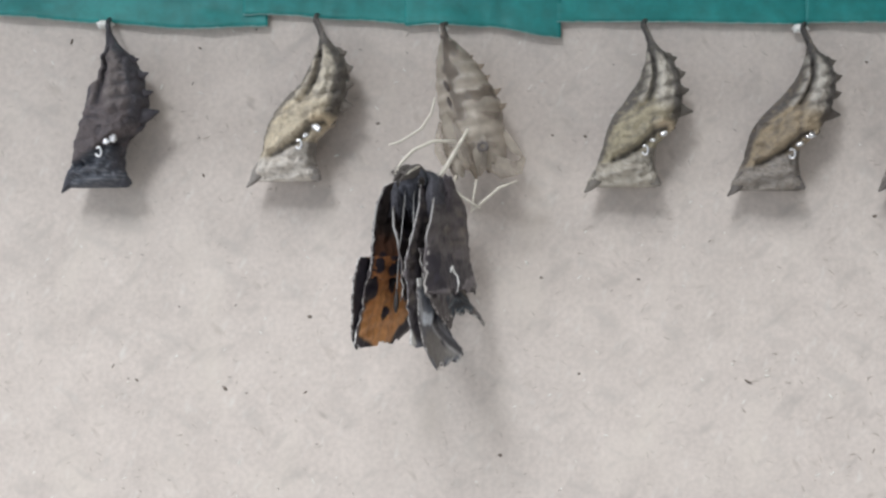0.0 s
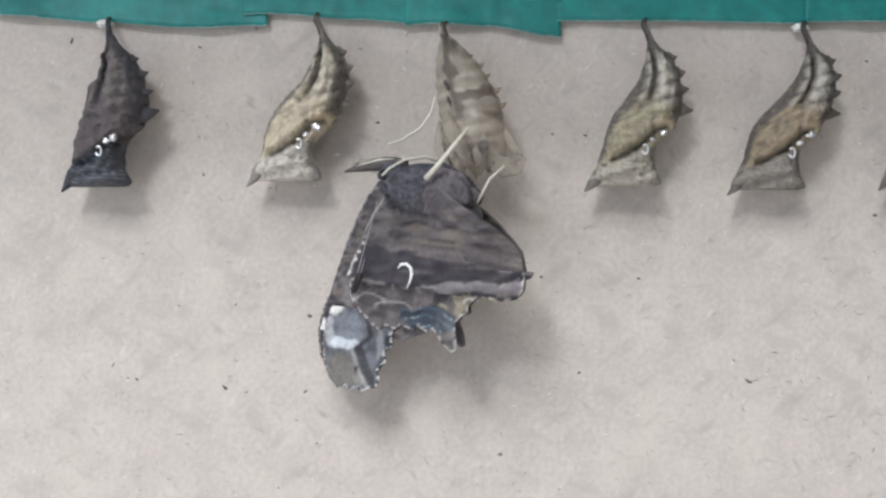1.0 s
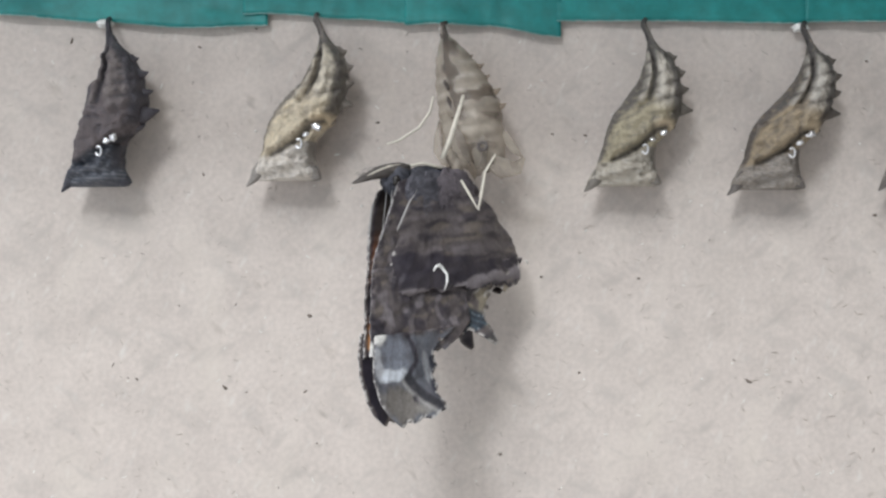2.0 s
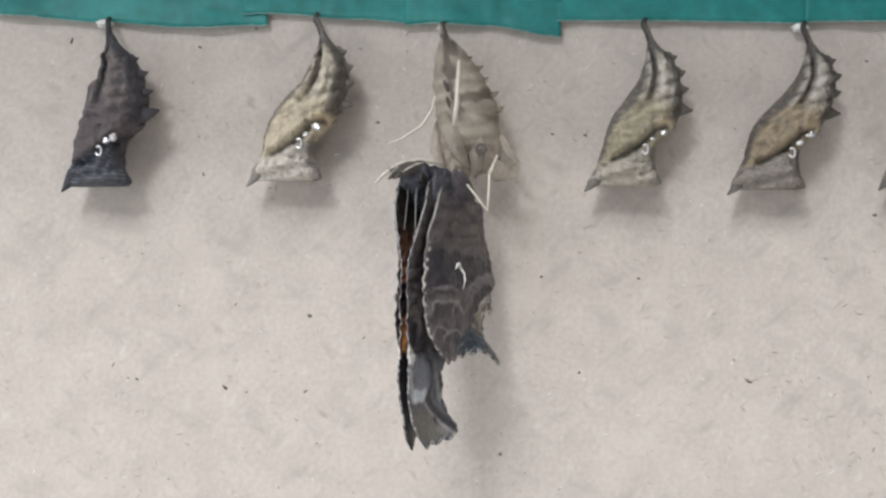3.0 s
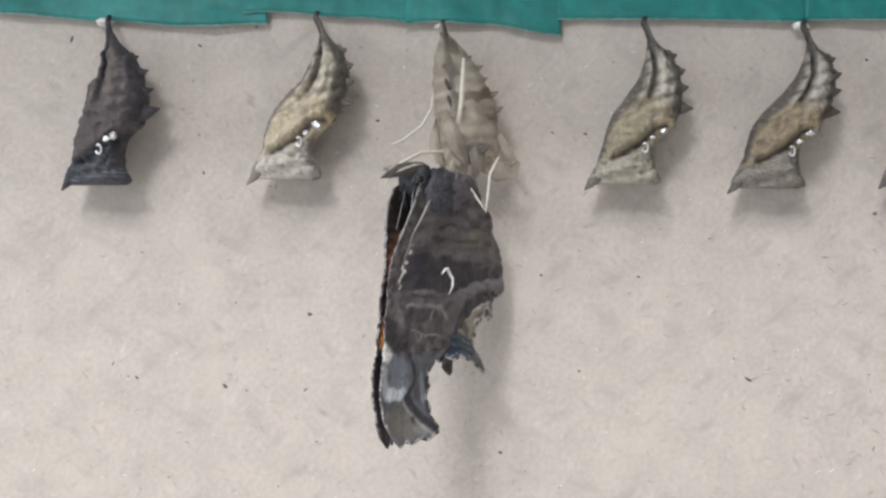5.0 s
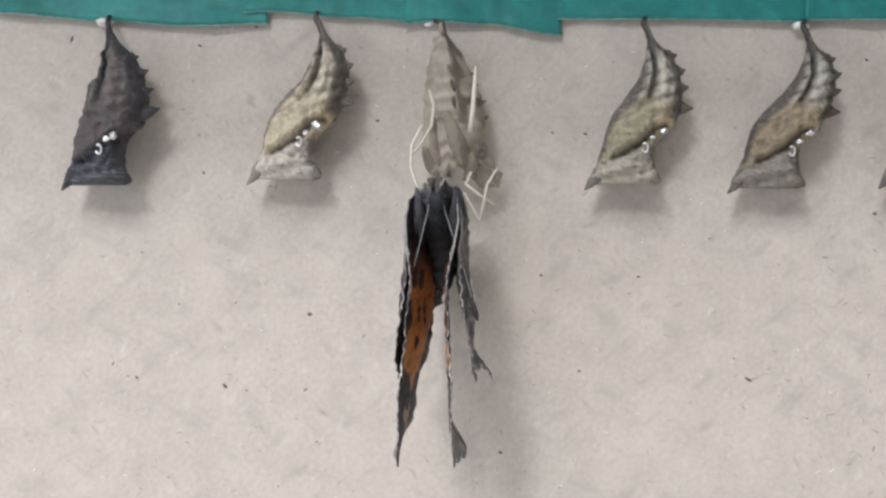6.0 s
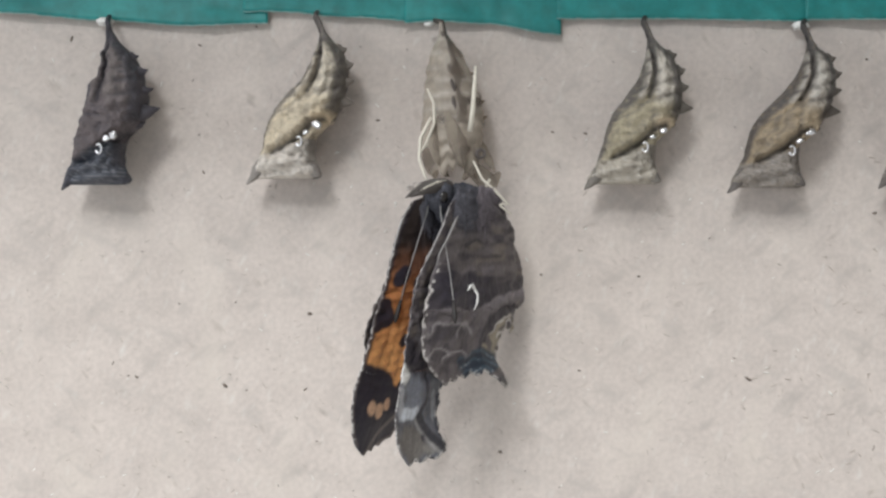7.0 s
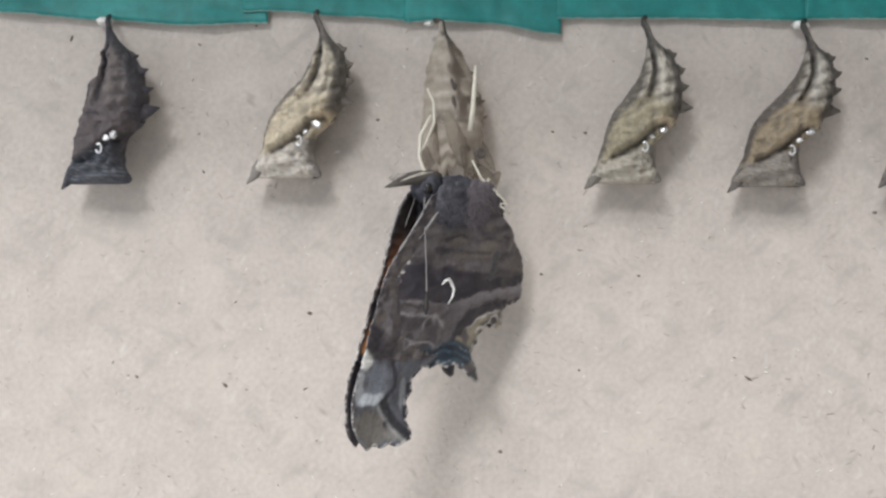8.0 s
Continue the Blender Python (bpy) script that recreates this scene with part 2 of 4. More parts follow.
# ---- tape ----
def tape(edge, layer, label):
    """A strip of tape whose lower edge runs through the points of edge (u, v)."""
    bm = bmesh.new()
    top, th = -300.0, 1.6
    us = []
    for (u0, v0), (u1, v1) in zip(edge, edge[1:]):
        n = max(2, int((u1 - u0) / 6))
        us += [(u0 + (u1 - u0) * k / n, v0 + (v1 - v0) * smooth(0, 1, k / n)) for k in range(n)]
    us.append(edge[-1])
    front, back, rim = [], [], []
    for u, v in us:
        v += 1.2 * noise.noise(Vector((u * 0.06, layer, 3))) + 0.7 * noise.noise(Vector((u * 0.3, layer, 9)))
        col_f, col_b = [], []
        for k in range(25):
            f = (k / 24) ** 0.6
            vv = top + (v - top) * f
            lift = 2.0 + layer * 2.2 + 15 * smooth(v - 46, v + 5, vv) * (0.7 + 0.6 * noise.noise(Vector((u * 0.012, layer * 5, 0)))) \
                + 0.6 * noise.noise(Vector((u * 0.05, vv * 0.03, layer)))
            col_f.append(bm.verts.new(at(u, vv, lift + th)))
            col_b.append(bm.verts.new(at(u, vv, lift)))
        front.append(col_f)
        rim.append(col_f[-1].co.copy())
        back.append(col_b)
    for a, b in ((front, False), (back, True)):
        for c0, c1 in zip(a, a[1:]):
            for i in range(24):
                f = (c0[i], c0[i + 1], c1[i + 1], c1[i])
                bm.faces.new(f[::-1] if b else f)
    for c in (0, -1):
        for i in range(24):
            bm.faces.new((front[c][i], back[c][i], back[c][i + 1], front[c][i + 1]))
    for i in range(len(us) - 1):
        for k in (0, -1):
            bm.faces.new((front[i][k], front[i + 1][k], back[i + 1][k], back[i][k]))
    strip = tagged(part("masking_tape", bm, TAPE), label, "tape", "tape strips along the top")
    bm = bmesh.new()
    rough = [p + Vector((0, 0, 0.9 * noise.noise(Vector((i * 0.7, layer, 2))))) * U for i, p in enumerate(rim)]
    tube(bm, rough, [(0.9 + 0.7 * abs(noise.noise(Vector((i * 0.31, layer, 5))))) * U for i in range(len(rim))], 6)
    part("tape_edge", bm, TORN, strip, "paler torn edge")
    return strip


tape([(-90, 18), (0, 23), (185, 37), (330, 46), (474, 42)], 1, "long strip of teal green masking tape stuck on the cardboard")
tape([(430, 22), (480, 21), (620, 31), (760, 40)], 0, "short strip of teal green masking tape under its neighbours")
tape([(716, 41), (770, 38), (860, 43), (993, 62)], 2, "teal green masking tape strip with a lifted corner")
tape([(985, 34), (1150, 34), (1432, 38)], 1, "straight strip of teal green masking tape over the chrysalises")
tape([(1425, 36), (1500, 35), (1690, 33)], 3, "teal green masking tape strip overlapping the next one")


# ---- chrysalises ----
# each kind: outline rows (v, left u, right u, thickness), then lines along which the skin folds, back spikes (base, tip, width), horns and silver dots
DARK_KIND = dict(
    rows=((38, 189, 195, 4), (52, 188, 197, 6), (75, 188, 212, 13), (100, 184, 237, 30), (125, 181, 250, 40), (141, 177, 254, 46), (149, 164, 257, 50), (175, 156, 263, 56),
          (200, 148, 260, 58), (220, 142, 253, 57), (238, 138, 235, 52), (250, 135, 221, 46), (272, 129, 218, 42), (290, 123, 220, 39), (308, 117, 226, 34), (319, 113, 231, 27), (325, 114, 230, 14), (328, 122, 224, 5)),
    keel=((192, 50), (197, 80), (195, 110), (196, 150), (189, 182)), case=((143, 292), (165, 284), (195, 262), (222, 244), (246, 236)),
    ridge=((186, 80), (186, 110), (184, 140), (178, 186)), crest=((203, 80), (214, 110), (216, 150), (212, 190)), seam=((146, 206), (180, 208), (196, 212), (194, 240)),
    spikes=(((236, 103), (249, 101), 10), ((248, 130), (266, 126), 13), ((252, 163), (275, 159), 14), ((252, 200), (286, 194), 21), ((246, 222), (261, 219), 9)),
    horns=(((134, 302), (125, 314), (116, 326), (107, 337)), ((208, 306), (217, 314), (226, 320), (233, 323))),
    dots=((217, 243, 7), (208, 250, 4)), hook=(193, 268, 8), glow=(214, 230))
PALE_KIND = dict(
    rows=((36, 188, 196, 4), (52, 194, 203, 6), (66, 198, 209, 8), (78, 197, 218, 13), (98, 194, 239, 28), (123, 188, 253, 40), (148, 177, 257, 48), (173, 158, 258, 54),
          (193, 142, 256, 56), (205, 135, 251, 56), (223, 127, 243, 54), (238, 123, 227, 50), (250, 120, 214, 46), (268, 115, 210, 42), (288, 107, 211, 38), (303, 99, 215, 33), (314, 93, 218, 26),
          (322, 92, 217, 14), (325, 99, 212, 5)),
    keel=((191, 40), (200, 77), (208, 109), (210, 133), (205, 157), (199, 174)), case=((138, 280), (155, 272), (183, 256), (211, 229), (229, 223)),
    ridge=((199, 82), (200, 110), (200, 132), (194, 157), (185, 176)), crest=((208, 80), (218, 112), (222, 140), (222, 168)), seam=((142, 214), (170, 204), (203, 178), (204, 226)),
    spikes=(((236, 99), (249, 96), 12), ((250, 126), (264, 123), 13), ((253, 155), (270, 153), 14), ((249, 188), (277, 192), 18), ((238, 220), (247, 220), 8)),
    horns=(((118, 298), (106, 312), (96, 324), (86, 335)), ((200, 302), (208, 312), (216, 318), (221, 321))),
    dots=((221, 233, 6), (203, 247, 4)), hook=(191, 263, 8), glow=(228, 222))


def span(rows, v):
    for (v0, *a), (v1, *b) in zip(rows, rows[1:]):
        if v <= v1:
            k = (v - v0) / (v1 - v0)
            return [x + (y - x) * k for x, y in zip(a, b)]
    return rows[-1][1:]


def crease(u, v, line, width):
    """How near (u, v) lies to a broken line, 1 on it and 0 further than width."""
    best = 1e9
    for (a, b), (c, d) in zip(line, line[1:]):
        l2 = (c - a) ** 2 + (d - b) ** 2
        k = min(1, max(0, ((u - a) * (c - a) + (v - b) * (d - b)) / l2))
        best = min(best, math.hypot(u - a - k * (c - a), v - b - k * (d - b)))
    return max(0.0, 1 - best / width)


def chrysalis(pos, kind, bend, tones, seed, label, pad=True):
    """A leaf-like chrysalis hung by its tail: tones are ground, shade, flank and head colours."""
    ground, shade, flank, head = tones
    pale = kind is PALE_KIND
    d = 66
    k = U * (1 - d / FAR)
    root = new("chrysalis")
    root.matrix_world = Matrix.Translation(at(pos[0] + 190, pos[1] + 40, d)) @ pose(0, 0, 0, 0, 0, -6)
    tagged(root, label, "chrysalis", "chrysalises hanging in a row")
    rows = kind["rows"]
    first, last = rows[0][0], rows[-1][0]

    def bow(v):
        return bend * smooth(70, 240, v)

    def loc(u, v, y=0.0):
        return Vector(((u - bow(v) - 190) * k, y * k, (40 - v) * k))

    bm = bmesh.new()
    rings = []
    n = 72
    for j in range(126):
        v = first + (last - first) * j / 125
        ul, ur, th = span(rows, v)
        mid, half = (ul + ur) / 2, (ur - ul) / 2
        ring = []
        for i in range(n):
            a = 2 * math.pi * i / n
            c, s = math.cos(a), math.sin(a)
            x = mid + half * math.copysign(abs(c) ** 0.85, c)
            y = th * s
            w = noise.noise(Vector((x * 0.05, y * 0.05, v * 0.05 + seed * 7)))
            amp = smooth(60, 110, v)
            if y < 0:                    # front: ridges beside a groove, segment folds, seam and lower edge of the wing case
                segment = abs(math.sin((v - 82 + 0.3 * (x - 205)) * math.pi / 25))
                y -= amp * 9 * crease(x, v, kind["crest"], 13) * (0.6 + 0.5 * segment)
                y -= amp * 9 * crease(x, v, kind["ridge"], 10) * (0.6 + 0.5 * segment)
                y += amp * 16 * crease(x, v, kind["keel"], 7)
                y += 6 * crease(x, v, kind["seam"], 7)
                y += 17 * crease(x, v, kind["case"], 12)
                (ca, cb), (cc, cd) = kind["case"][1], kind["case"][3]
                y -= 8 * crease(x, v, ((ca, cb - 12), (cc, cd - 12)), 16)
                if 85 < v < 205 and x > mid:
                    y -= 6 * segment * smooth(mid, mid + 14, x)
                if v > 282:
                    y += 4 * math.sin((v - 285) * 0.25 + x * 0.05) + 4 * noise.noise(Vector((x * 0.12, seed, v * 0.05)))
            w2 = noise.noise(Vector((x * 0.14, seed, v * 0.11)))
            w3 = abs(noise.noise(Vector((x * 0.08, seed * 2, v * 0.03))))
            ring.append(loc(x + amp * 2.5 * w, v, y + amp * (5 * w + 5.5 * w2 + 8 * w3 + 2.5 * noise.noise(Vector((x * 0.3, seed, v * 0.26))))))
        rings.append(ring)
    loft(bm, rings)
    body = part("body", bm, SKIN, root)

    def tone(co, nor):
        v = 40 - co.z / k
        u = co.x / k + 190 + bow(v)
        w = noise.noise(Vector((u * 0.045, seed * 3, v * 0.045))) * 0.5 + 0.5
        f = noise.noise(Vector((u * 0.16, seed * 5, v * 0.13))) * 0.5 + 0.5
        ul, ur, _ = span(rows, v)
        dark = mix(shade, (0, 0, 0), 0.45)
        vein = abs(noise.noise(Vector(((u + 0.5 * v) * 0.075, seed * 9, (v - 0.5 * u) * 0.03))))
        c = mix(ground, shade, 0.35 * smooth(0.45, 0.8, 0.75 * w + 0.25 * f))
        c = mix(c, shade, 0.4 * smooth(0.10, 0.0, vein))
        segment = abs(math.sin((v - 82 + 0.3 * (u - 205)) * math.pi / 25))
        up = smooth(200, 172, v)         # the ringed hind part: pale ridges and lumps between dark flanks
        c = mix(c, mix(shade, flank, 0.2 + 0.8 * segment * smooth(0.15, 0.55, f)), 0.9 * up * smooth(204, 212, u))
        c = mix(c, flank, 0.9 * up * max(crease(u, v, kind["ridge"], 8), crease(u, v, kind["crest"], 10)) ** 0.5 * (0.7 + 0.3 * segment))
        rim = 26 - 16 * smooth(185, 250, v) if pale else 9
        # right-hand back edge darkened: its shadow is put into the skin colour
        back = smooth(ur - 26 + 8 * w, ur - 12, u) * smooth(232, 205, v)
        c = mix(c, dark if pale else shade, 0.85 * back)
        if pale:                         # straw yellow beside the silver
            gu, gv = kind["glow"]
            c = mix(c, mix(flank, (0.70, 0.47, 0.18), 0.4), 0.85 * smooth(30, 4, math.hypot(u - gu, (v - gv) * 1.4)))
        edge = smooth(ul + rim + 10 * (w - 0.5), ul + 0.35 * rim, u - 12 * smooth(120, 165, v) * smooth(215, 170, v)) * smooth(300, 275, v)
        lobe = crease(u + 1, v, kind["ridge"], 8.5) * smooth(0.15, 0.7, segment) * (0.5 + 0.5 * w) * up if pale else 0
        c = mix(c, mix(shade, ground, 0.45 * smooth(0.5, 0.8, f)), (0.84 + 0.16 * w) * edge * (1 - 0.75 * lobe))
        c = mix(c, flank, 0.5 * lobe)
        c = mix(c, mix(shade, (0, 0, 0), 0.2), 0.35 * smooth(0.66, 0.8, noise.noise(Vector((u * 0.07, seed * 11, v * 0.06))) * 0.5 + 0.5))
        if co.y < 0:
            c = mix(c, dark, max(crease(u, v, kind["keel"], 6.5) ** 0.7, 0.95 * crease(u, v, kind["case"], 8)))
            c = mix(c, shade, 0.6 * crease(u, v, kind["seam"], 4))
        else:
            # back half, towards the board, gets shade mixed into its colour
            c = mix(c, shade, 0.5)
        if v > 256:
            low = height(((90, -286), (140, -282), (186, -262), (212, -244), (240, -240)), u)
            h2 = mix(head, shade, 0.55 * smooth(0.45, 0.85, f))
            h2 = mix(h2, mix(head, (1, 1, 1), 0.25), 0.5 * smooth(0.12, 0.0, abs(noise.noise(Vector((u * 0.05, seed, v * 0.14))))))
            # the head's right edge darkened in the same way
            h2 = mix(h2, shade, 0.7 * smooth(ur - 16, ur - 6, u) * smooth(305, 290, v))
            c = mix(c, h2, 0.85 * smooth(4, -5, -v - low))
        return c

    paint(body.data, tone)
    for (bu, bv), (tu, tv), r in kind["spikes"]:
        bm = bmesh.new()
        pts = [loc(bu - 12, bv, -2), loc(bu + 1, bv, -2), loc((bu + tu) / 2 + 1, (bv + tv) / 2 + 1.5, -3), loc(tu, tv, -3)]
        tube(bm, pts, [r * k, r * k * 0.9, r * k * 0.45, r * k * 0.08], 8)
        ob = part("spike", bm, SKIN, root)
        paint(ob.data, lambda co, nor: mix(shade, ground, 0.12))
    for pts, rad in zip(kind["horns"], ((13, 11, 6.5, 1.5), (12, 11, 7, 3.5))):
        bm = bmesh.new()
        tube(bm, [loc(u, v, -4) for u, v in pts], [r * k for r in rad], 10)
        for q in bm.verts:
            q.co += Vector((noise.noise(q.co * 900), noise.noise(q.co * 900 + Vector((3, 0, 0))), noise.noise(q.co * 900 + Vector((0, 3, 0))))) * 3 * k
        ob = part("head_horn", bm, SKIN, root)
        paint(ob.data, lambda co, nor: mix(shade, head, 0.30))
    rnd = random.Random(seed)
    for u, v, r in kind["dots"]:         # bright, uneven flecks, then an open ring
        bm = bmesh.new()
        for step in range(4):
            q = r * rnd.uniform(0.35, 0.8)
            blob(bm, loc(u + rnd.uniform(-1, 1) * r * 0.7, v - rnd.uniform(-0.6, 0.6) * r, -50 + 3 * (v > 250)), (1.5 * q * k, 0.6 * q * k, q * k), 1.0, 12, seed + u + step)
        part("silver_spot", bm, SILVER, root, "shiny silver spot")
    u, v, r = kind["hook"]
    bm = bmesh.new()
    turns = [radians(200 + 300 * i / 14) for i in range(15)]
    tube(bm, [loc(u + 0.62 * r * math.cos(a), v - r * math.sin(a), -48) for a in turns], [k * (1.2 + 1.3 * abs(math.sin(1.7 * i + seed))) for i in range(15)], 8)
    part("silver_spot", bm, SILVER, root, "shiny silver ring")
    slip = (pos[0] + 190 - 784) / FAR     # the anchor lies further back; shifted to line up in the camera's view
    bm = bmesh.new()
    su = span(rows, 62)
    su = (su[0] + su[1]) / 2
    tube(bm, [loc(189 + 45 * slip, 22, 45), loc(189 + 20 * slip, 30, 20), loc(191, 42, 0), loc((191 + su) / 2, 52, 0), loc(su, 66, 0)], [4.5 * k, 4.5 * k, 5 * k, 5 * k, 6 * k], 10)
    stalk = part("tail_stalk", bm, SKIN, root)
    paint(stalk.data, lambda co, nor: mix(shade, (0, 0, 0), 0.45))
    if pad:
        bm = bmesh.new()
        blob(bm, loc(181 + 50 * slip, 30, 50), (15 * k, 14 * k, 8 * k), 0.5, 16, seed)
        part("silk_pad", bm, SILK, root, "white silk pad")
    return root


DARK = ((0.120, 0.100, 0.102), (0.066, 0.062, 0.074), (0.20, 0.172, 0.165), (0.068, 0.078, 0.098))
STRAW = ((0.60, 0.515, 0.385), (0.155, 0.138, 0.130), (0.68, 0.61, 0.50), (0.58, 0.535, 0.49))
DRAB = ((0.37, 0.325, 0.23), (0.120, 0.108, 0.102), (0.60, 0.55, 0.48), (0.44, 0.40, 0.345))
UMBER = ((0.32, 0.255, 0.175), (0.105, 0.094, 0.090), (0.55, 0.51, 0.455), (0.25, 0.225, 0.205))
chrysalis((0, 0), DARK_KIND, 0, DARK, 1, "dark brown leaf-like chrysalis hanging under the tape")
chrysalis((368, -8), PALE_KIND, 20, STRAW, 2, "straw yellow chrysalis with silver spots hanging under the tape", False)
chrysalis((948, 2), PALE_KIND, 0, DRAB, 3, "drab olive chrysalis with silver spots hanging under the tape", False)
chrysalis((1230, 8), PALE_KIND, 27, UMBER, 4, "brownish chrysalis with silver spots and white silk pad", True)
chrysalis((1470, 0), PALE_KIND, 0, UMBER, 5, "brownish chrysalis partly seen at the row's end", False)


# ---- the empty husk ----
HUSK_ROWS = ((40, -5, 5, 5), (60, -5, 7, 8), (85, -16, 24, 24), (110, -24, 38, 34), (140, -30, 52, 42), (170, -34, 62, 47), (200, -36, 70, 50), (230, -40, 68, 50),
             (260, -44, 66, 46), (285, -42, 64, 40), (305, -30, 56, 34))


def husk():
    d = 70
    k = U * (1 - d / FAR)
    root = new("empty_chrysalis")
    root.matrix_world = Matrix.Translation(at(782, 40, d))
    tagged(root, "split empty straw-coloured chrysalis skin hanging under the tape", "chrysalis")
    bm = bmesh.new()
    n = 36
    vs = []
    for j in range(60):
        v = 40 + 265 * j / 59
        for (v0, *a), (v1, *b) in zip(HUSK_ROWS, HUSK_ROWS[1:]):
            if v <= v1:
                f = (v - v0) / (v1 - v0)
                ul, ur, th = [x + (y - x) * f for x, y in zip(a, b)]
                break
        ring = []
        for i in range(n):
            a = 2 * math.pi * i / n
            x = (ul + ur) / 2 + (ur - ul) / 2 * math.cos(a)
            y = th * math.sin(a)
            amp = smooth(60, 100, v)
            x += amp * 3 * abs(math.sin((v - 85) * math.pi / 25)) * math.cos(a)
            y += amp * (5 * noise.noise(Vector((x * 0.06, v * 0.06, 5))) + 4 * abs(math.sin((v - 85) * math.pi / 25)) * math.sin(a))
            vv = v + smooth(40, 59, j) * (30 * noise.noise(Vector((i * 0.55, 1, 2))) + 14 * noise.noise(Vector((i * 1.7, 4, 2))))
            ring.append(bm.verts.new((x * k, y * k, (40 - vv) * k)))
        vs.append(ring)
    for j, (a, b) in enumerate(zip(vs, vs[1:])):
        for i in range(n):
            if j > 42 and 2 <= i <= 7:       # the split through which the insect came out
                continue
            bm.faces.new((a[i], a[(i + 1) % n], b[(i + 1) % n], b[i]))
    body = part("husk_skin", bm, HUSK, root)
    sol = body.modifiers.new("thickness", "SOLIDIFY")
    sol.thickness = 1.5 * k

    def tone(co, nor):
        v = 40 - co.z / k
        u = co.x / k
        s = abs(math.sin((v - 85) * math.pi / 25))
        line = smooth(0.75, 0.95, s)
        s = 0.25 * s + 0.75 * (0.5 + 0.8 * noise.noise(Vector((u * 0.05, 3, v * 0.06))))
        c = mix((0.40, 0.352, 0.305), (0.68, 0.615, 0.53), s * 0.75 + 0.35 * smooth(180, 240, v) * smooth(60, 20, u))
        c = mix(c, (0.78, 0.74, 0.68), 0.55 * line * smooth(-0.3, 0.3, noise.noise(Vector((u * 0.04, 1, v * 0.1)))) * smooth(215, 190, v))
        c = mix(c, (0.12, 0.10, 0.09), 0.95 * smooth(7, 3, abs(u - 4 - (v - 60) * 0.03)) * smooth(210, 195, v))
        return mix(c, (0.17, 0.14, 0.12), 0.85 * smooth(0.05, 0.35, noise.noise(Vector((u * 0.04, 8, v * 0.035)))))

    paint(body.data, tone)
    for tu, tv in ((44, 108), (60, 128), (66, 150), (80, 178), (84, 206)):
        bm = bmesh.new()
        tube(bm, [Vector(((tu - 20) * k, 0, (40 - tv - 4) * k)), Vector(((tu - 8) * k, 0, (40 - tv - 3) * k)), Vector((tu * k, 0, (40 - tv) * k))], [8 * k, 5 * k, 0.8 * k], 8)
        ob = part("spike", bm, HUSK, root)
        paint(ob.data, lambda co, nor: (0.30, 0.24, 0.18))
    for pts, wid, lean in ((((-16, 200, -46), (-12, 230, -54), (-4, 258, -58), (4, 284, -56), (8, 304, -50)), (4, 14, 16, 11, 2), 0.08),
                           (((14, 262, -20), (34, 296, -26), (60, 320, -26), (84, 324, -22), (98, 308, -18)), (4, 14, 17, 14, 3), 0.08),
                           (((30, 240, -34), (34, 262, -44), (30, 286, -46), (24, 306, -42), (16, 322, -36)), (3, 12, 14, 9, 2), 0.08),
                           (((-34, 212, -30), (-40, 238, -38), (-42, 262, -42), (-38, 284, -42), (-30, 296, -40)), (2, 8, 10, 7, 1), 0.08),
                           (((56, 236, 0), (70, 262, -4), (80, 284, -6), (86, 296, -6), (92, 306, -6)), (3, 8, 8, 5, 1), 0.08)):
        bm = bmesh.new()
        tube(bm, [Vector((u * k, y * k, (40 - v) * k)) for u, v, y in pts], [w * k for w in wid], 14, lean)
        for q in bm.verts:
            q.co += Vector((noise.noise(q.co * 1400), noise.noise(q.co * 1400 + Vector((5, 0, 0))), noise.noise(q.co * 1400 + Vector((0, 5, 0))))) * 4 * k
        ob = part("torn_flap", bm, HUSK, root, "torn papery flap")
        paint(ob.data, lambda co, nor: mix((0.26, 0.22, 0.19), (0.50, 0.45, 0.38), 0.5 + noise.noise(co * 900)))
    for v0, v1 in ((58, 92), (100, 134), (146, 168), (176, 202)):        # dark dashes down the front
        bm = bmesh.new()
        pts = []
        for i in range(5):
            v = v0 + (v1 - v0) * i / 4
            pts.append(Vector(((-3 + 2 * math.sin(v * 0.2)) * k, -(8 + 40 * smooth(58, 170, v)) * k, (40 - v) * k)))
        tube(bm, pts, [1.5 * k, 3.2 * k, 3.8 * k, 3.4 * k, 1.2 * k], 8)
        dash = part("keel_mark", bm, SKIN, root, "dark brown keel mark")
        paint(dash.data, lambda co, nor: (0.10, 0.085, 0.078))
    bm = bmesh.new()                     # the socket of an eye in the torn head case
    turns = [radians(24 * i) for i in range(16)]
    tube(bm, [Vector(((40 + 8 * math.cos(a)) * k, -58 * k, (40 - 277 + 7 * math.sin(a)) * k)) for a in turns], [3 * k] * 16, 8)
    ring = part("eye_socket", bm, SKIN, root, "dark ring of an eye socket")
    paint(ring.data, lambda co, nor: (0.13, 0.115, 0.11))
    bm = bmesh.new()
    tube(bm, [Vector((0, 30 * k, 8 * k)), Vector((0, 0, 0)), Vector((3 * k, -2 * k, -22 * k)), Vector((8 * k, -14 * k, -45 * k))], [4 * k, 4.5 * k, 5 * k, 5 * k], 10)
    st = part("tail_stalk", bm, SKIN, root, "dark tail stalk")
    paint(st.data, lambda co, nor: (0.09, 0.075, 0.065))
    bm = bmesh.new()
    blob(bm, Vector((-8 * k, 38 * k, 2 * k)), (9 * k, 10 * k, 4 * k), 0.5, 16, 8)
    part("silk_pad", bm, SILK, root, "white silk pad")
    return root


HUSK_THING = husk()

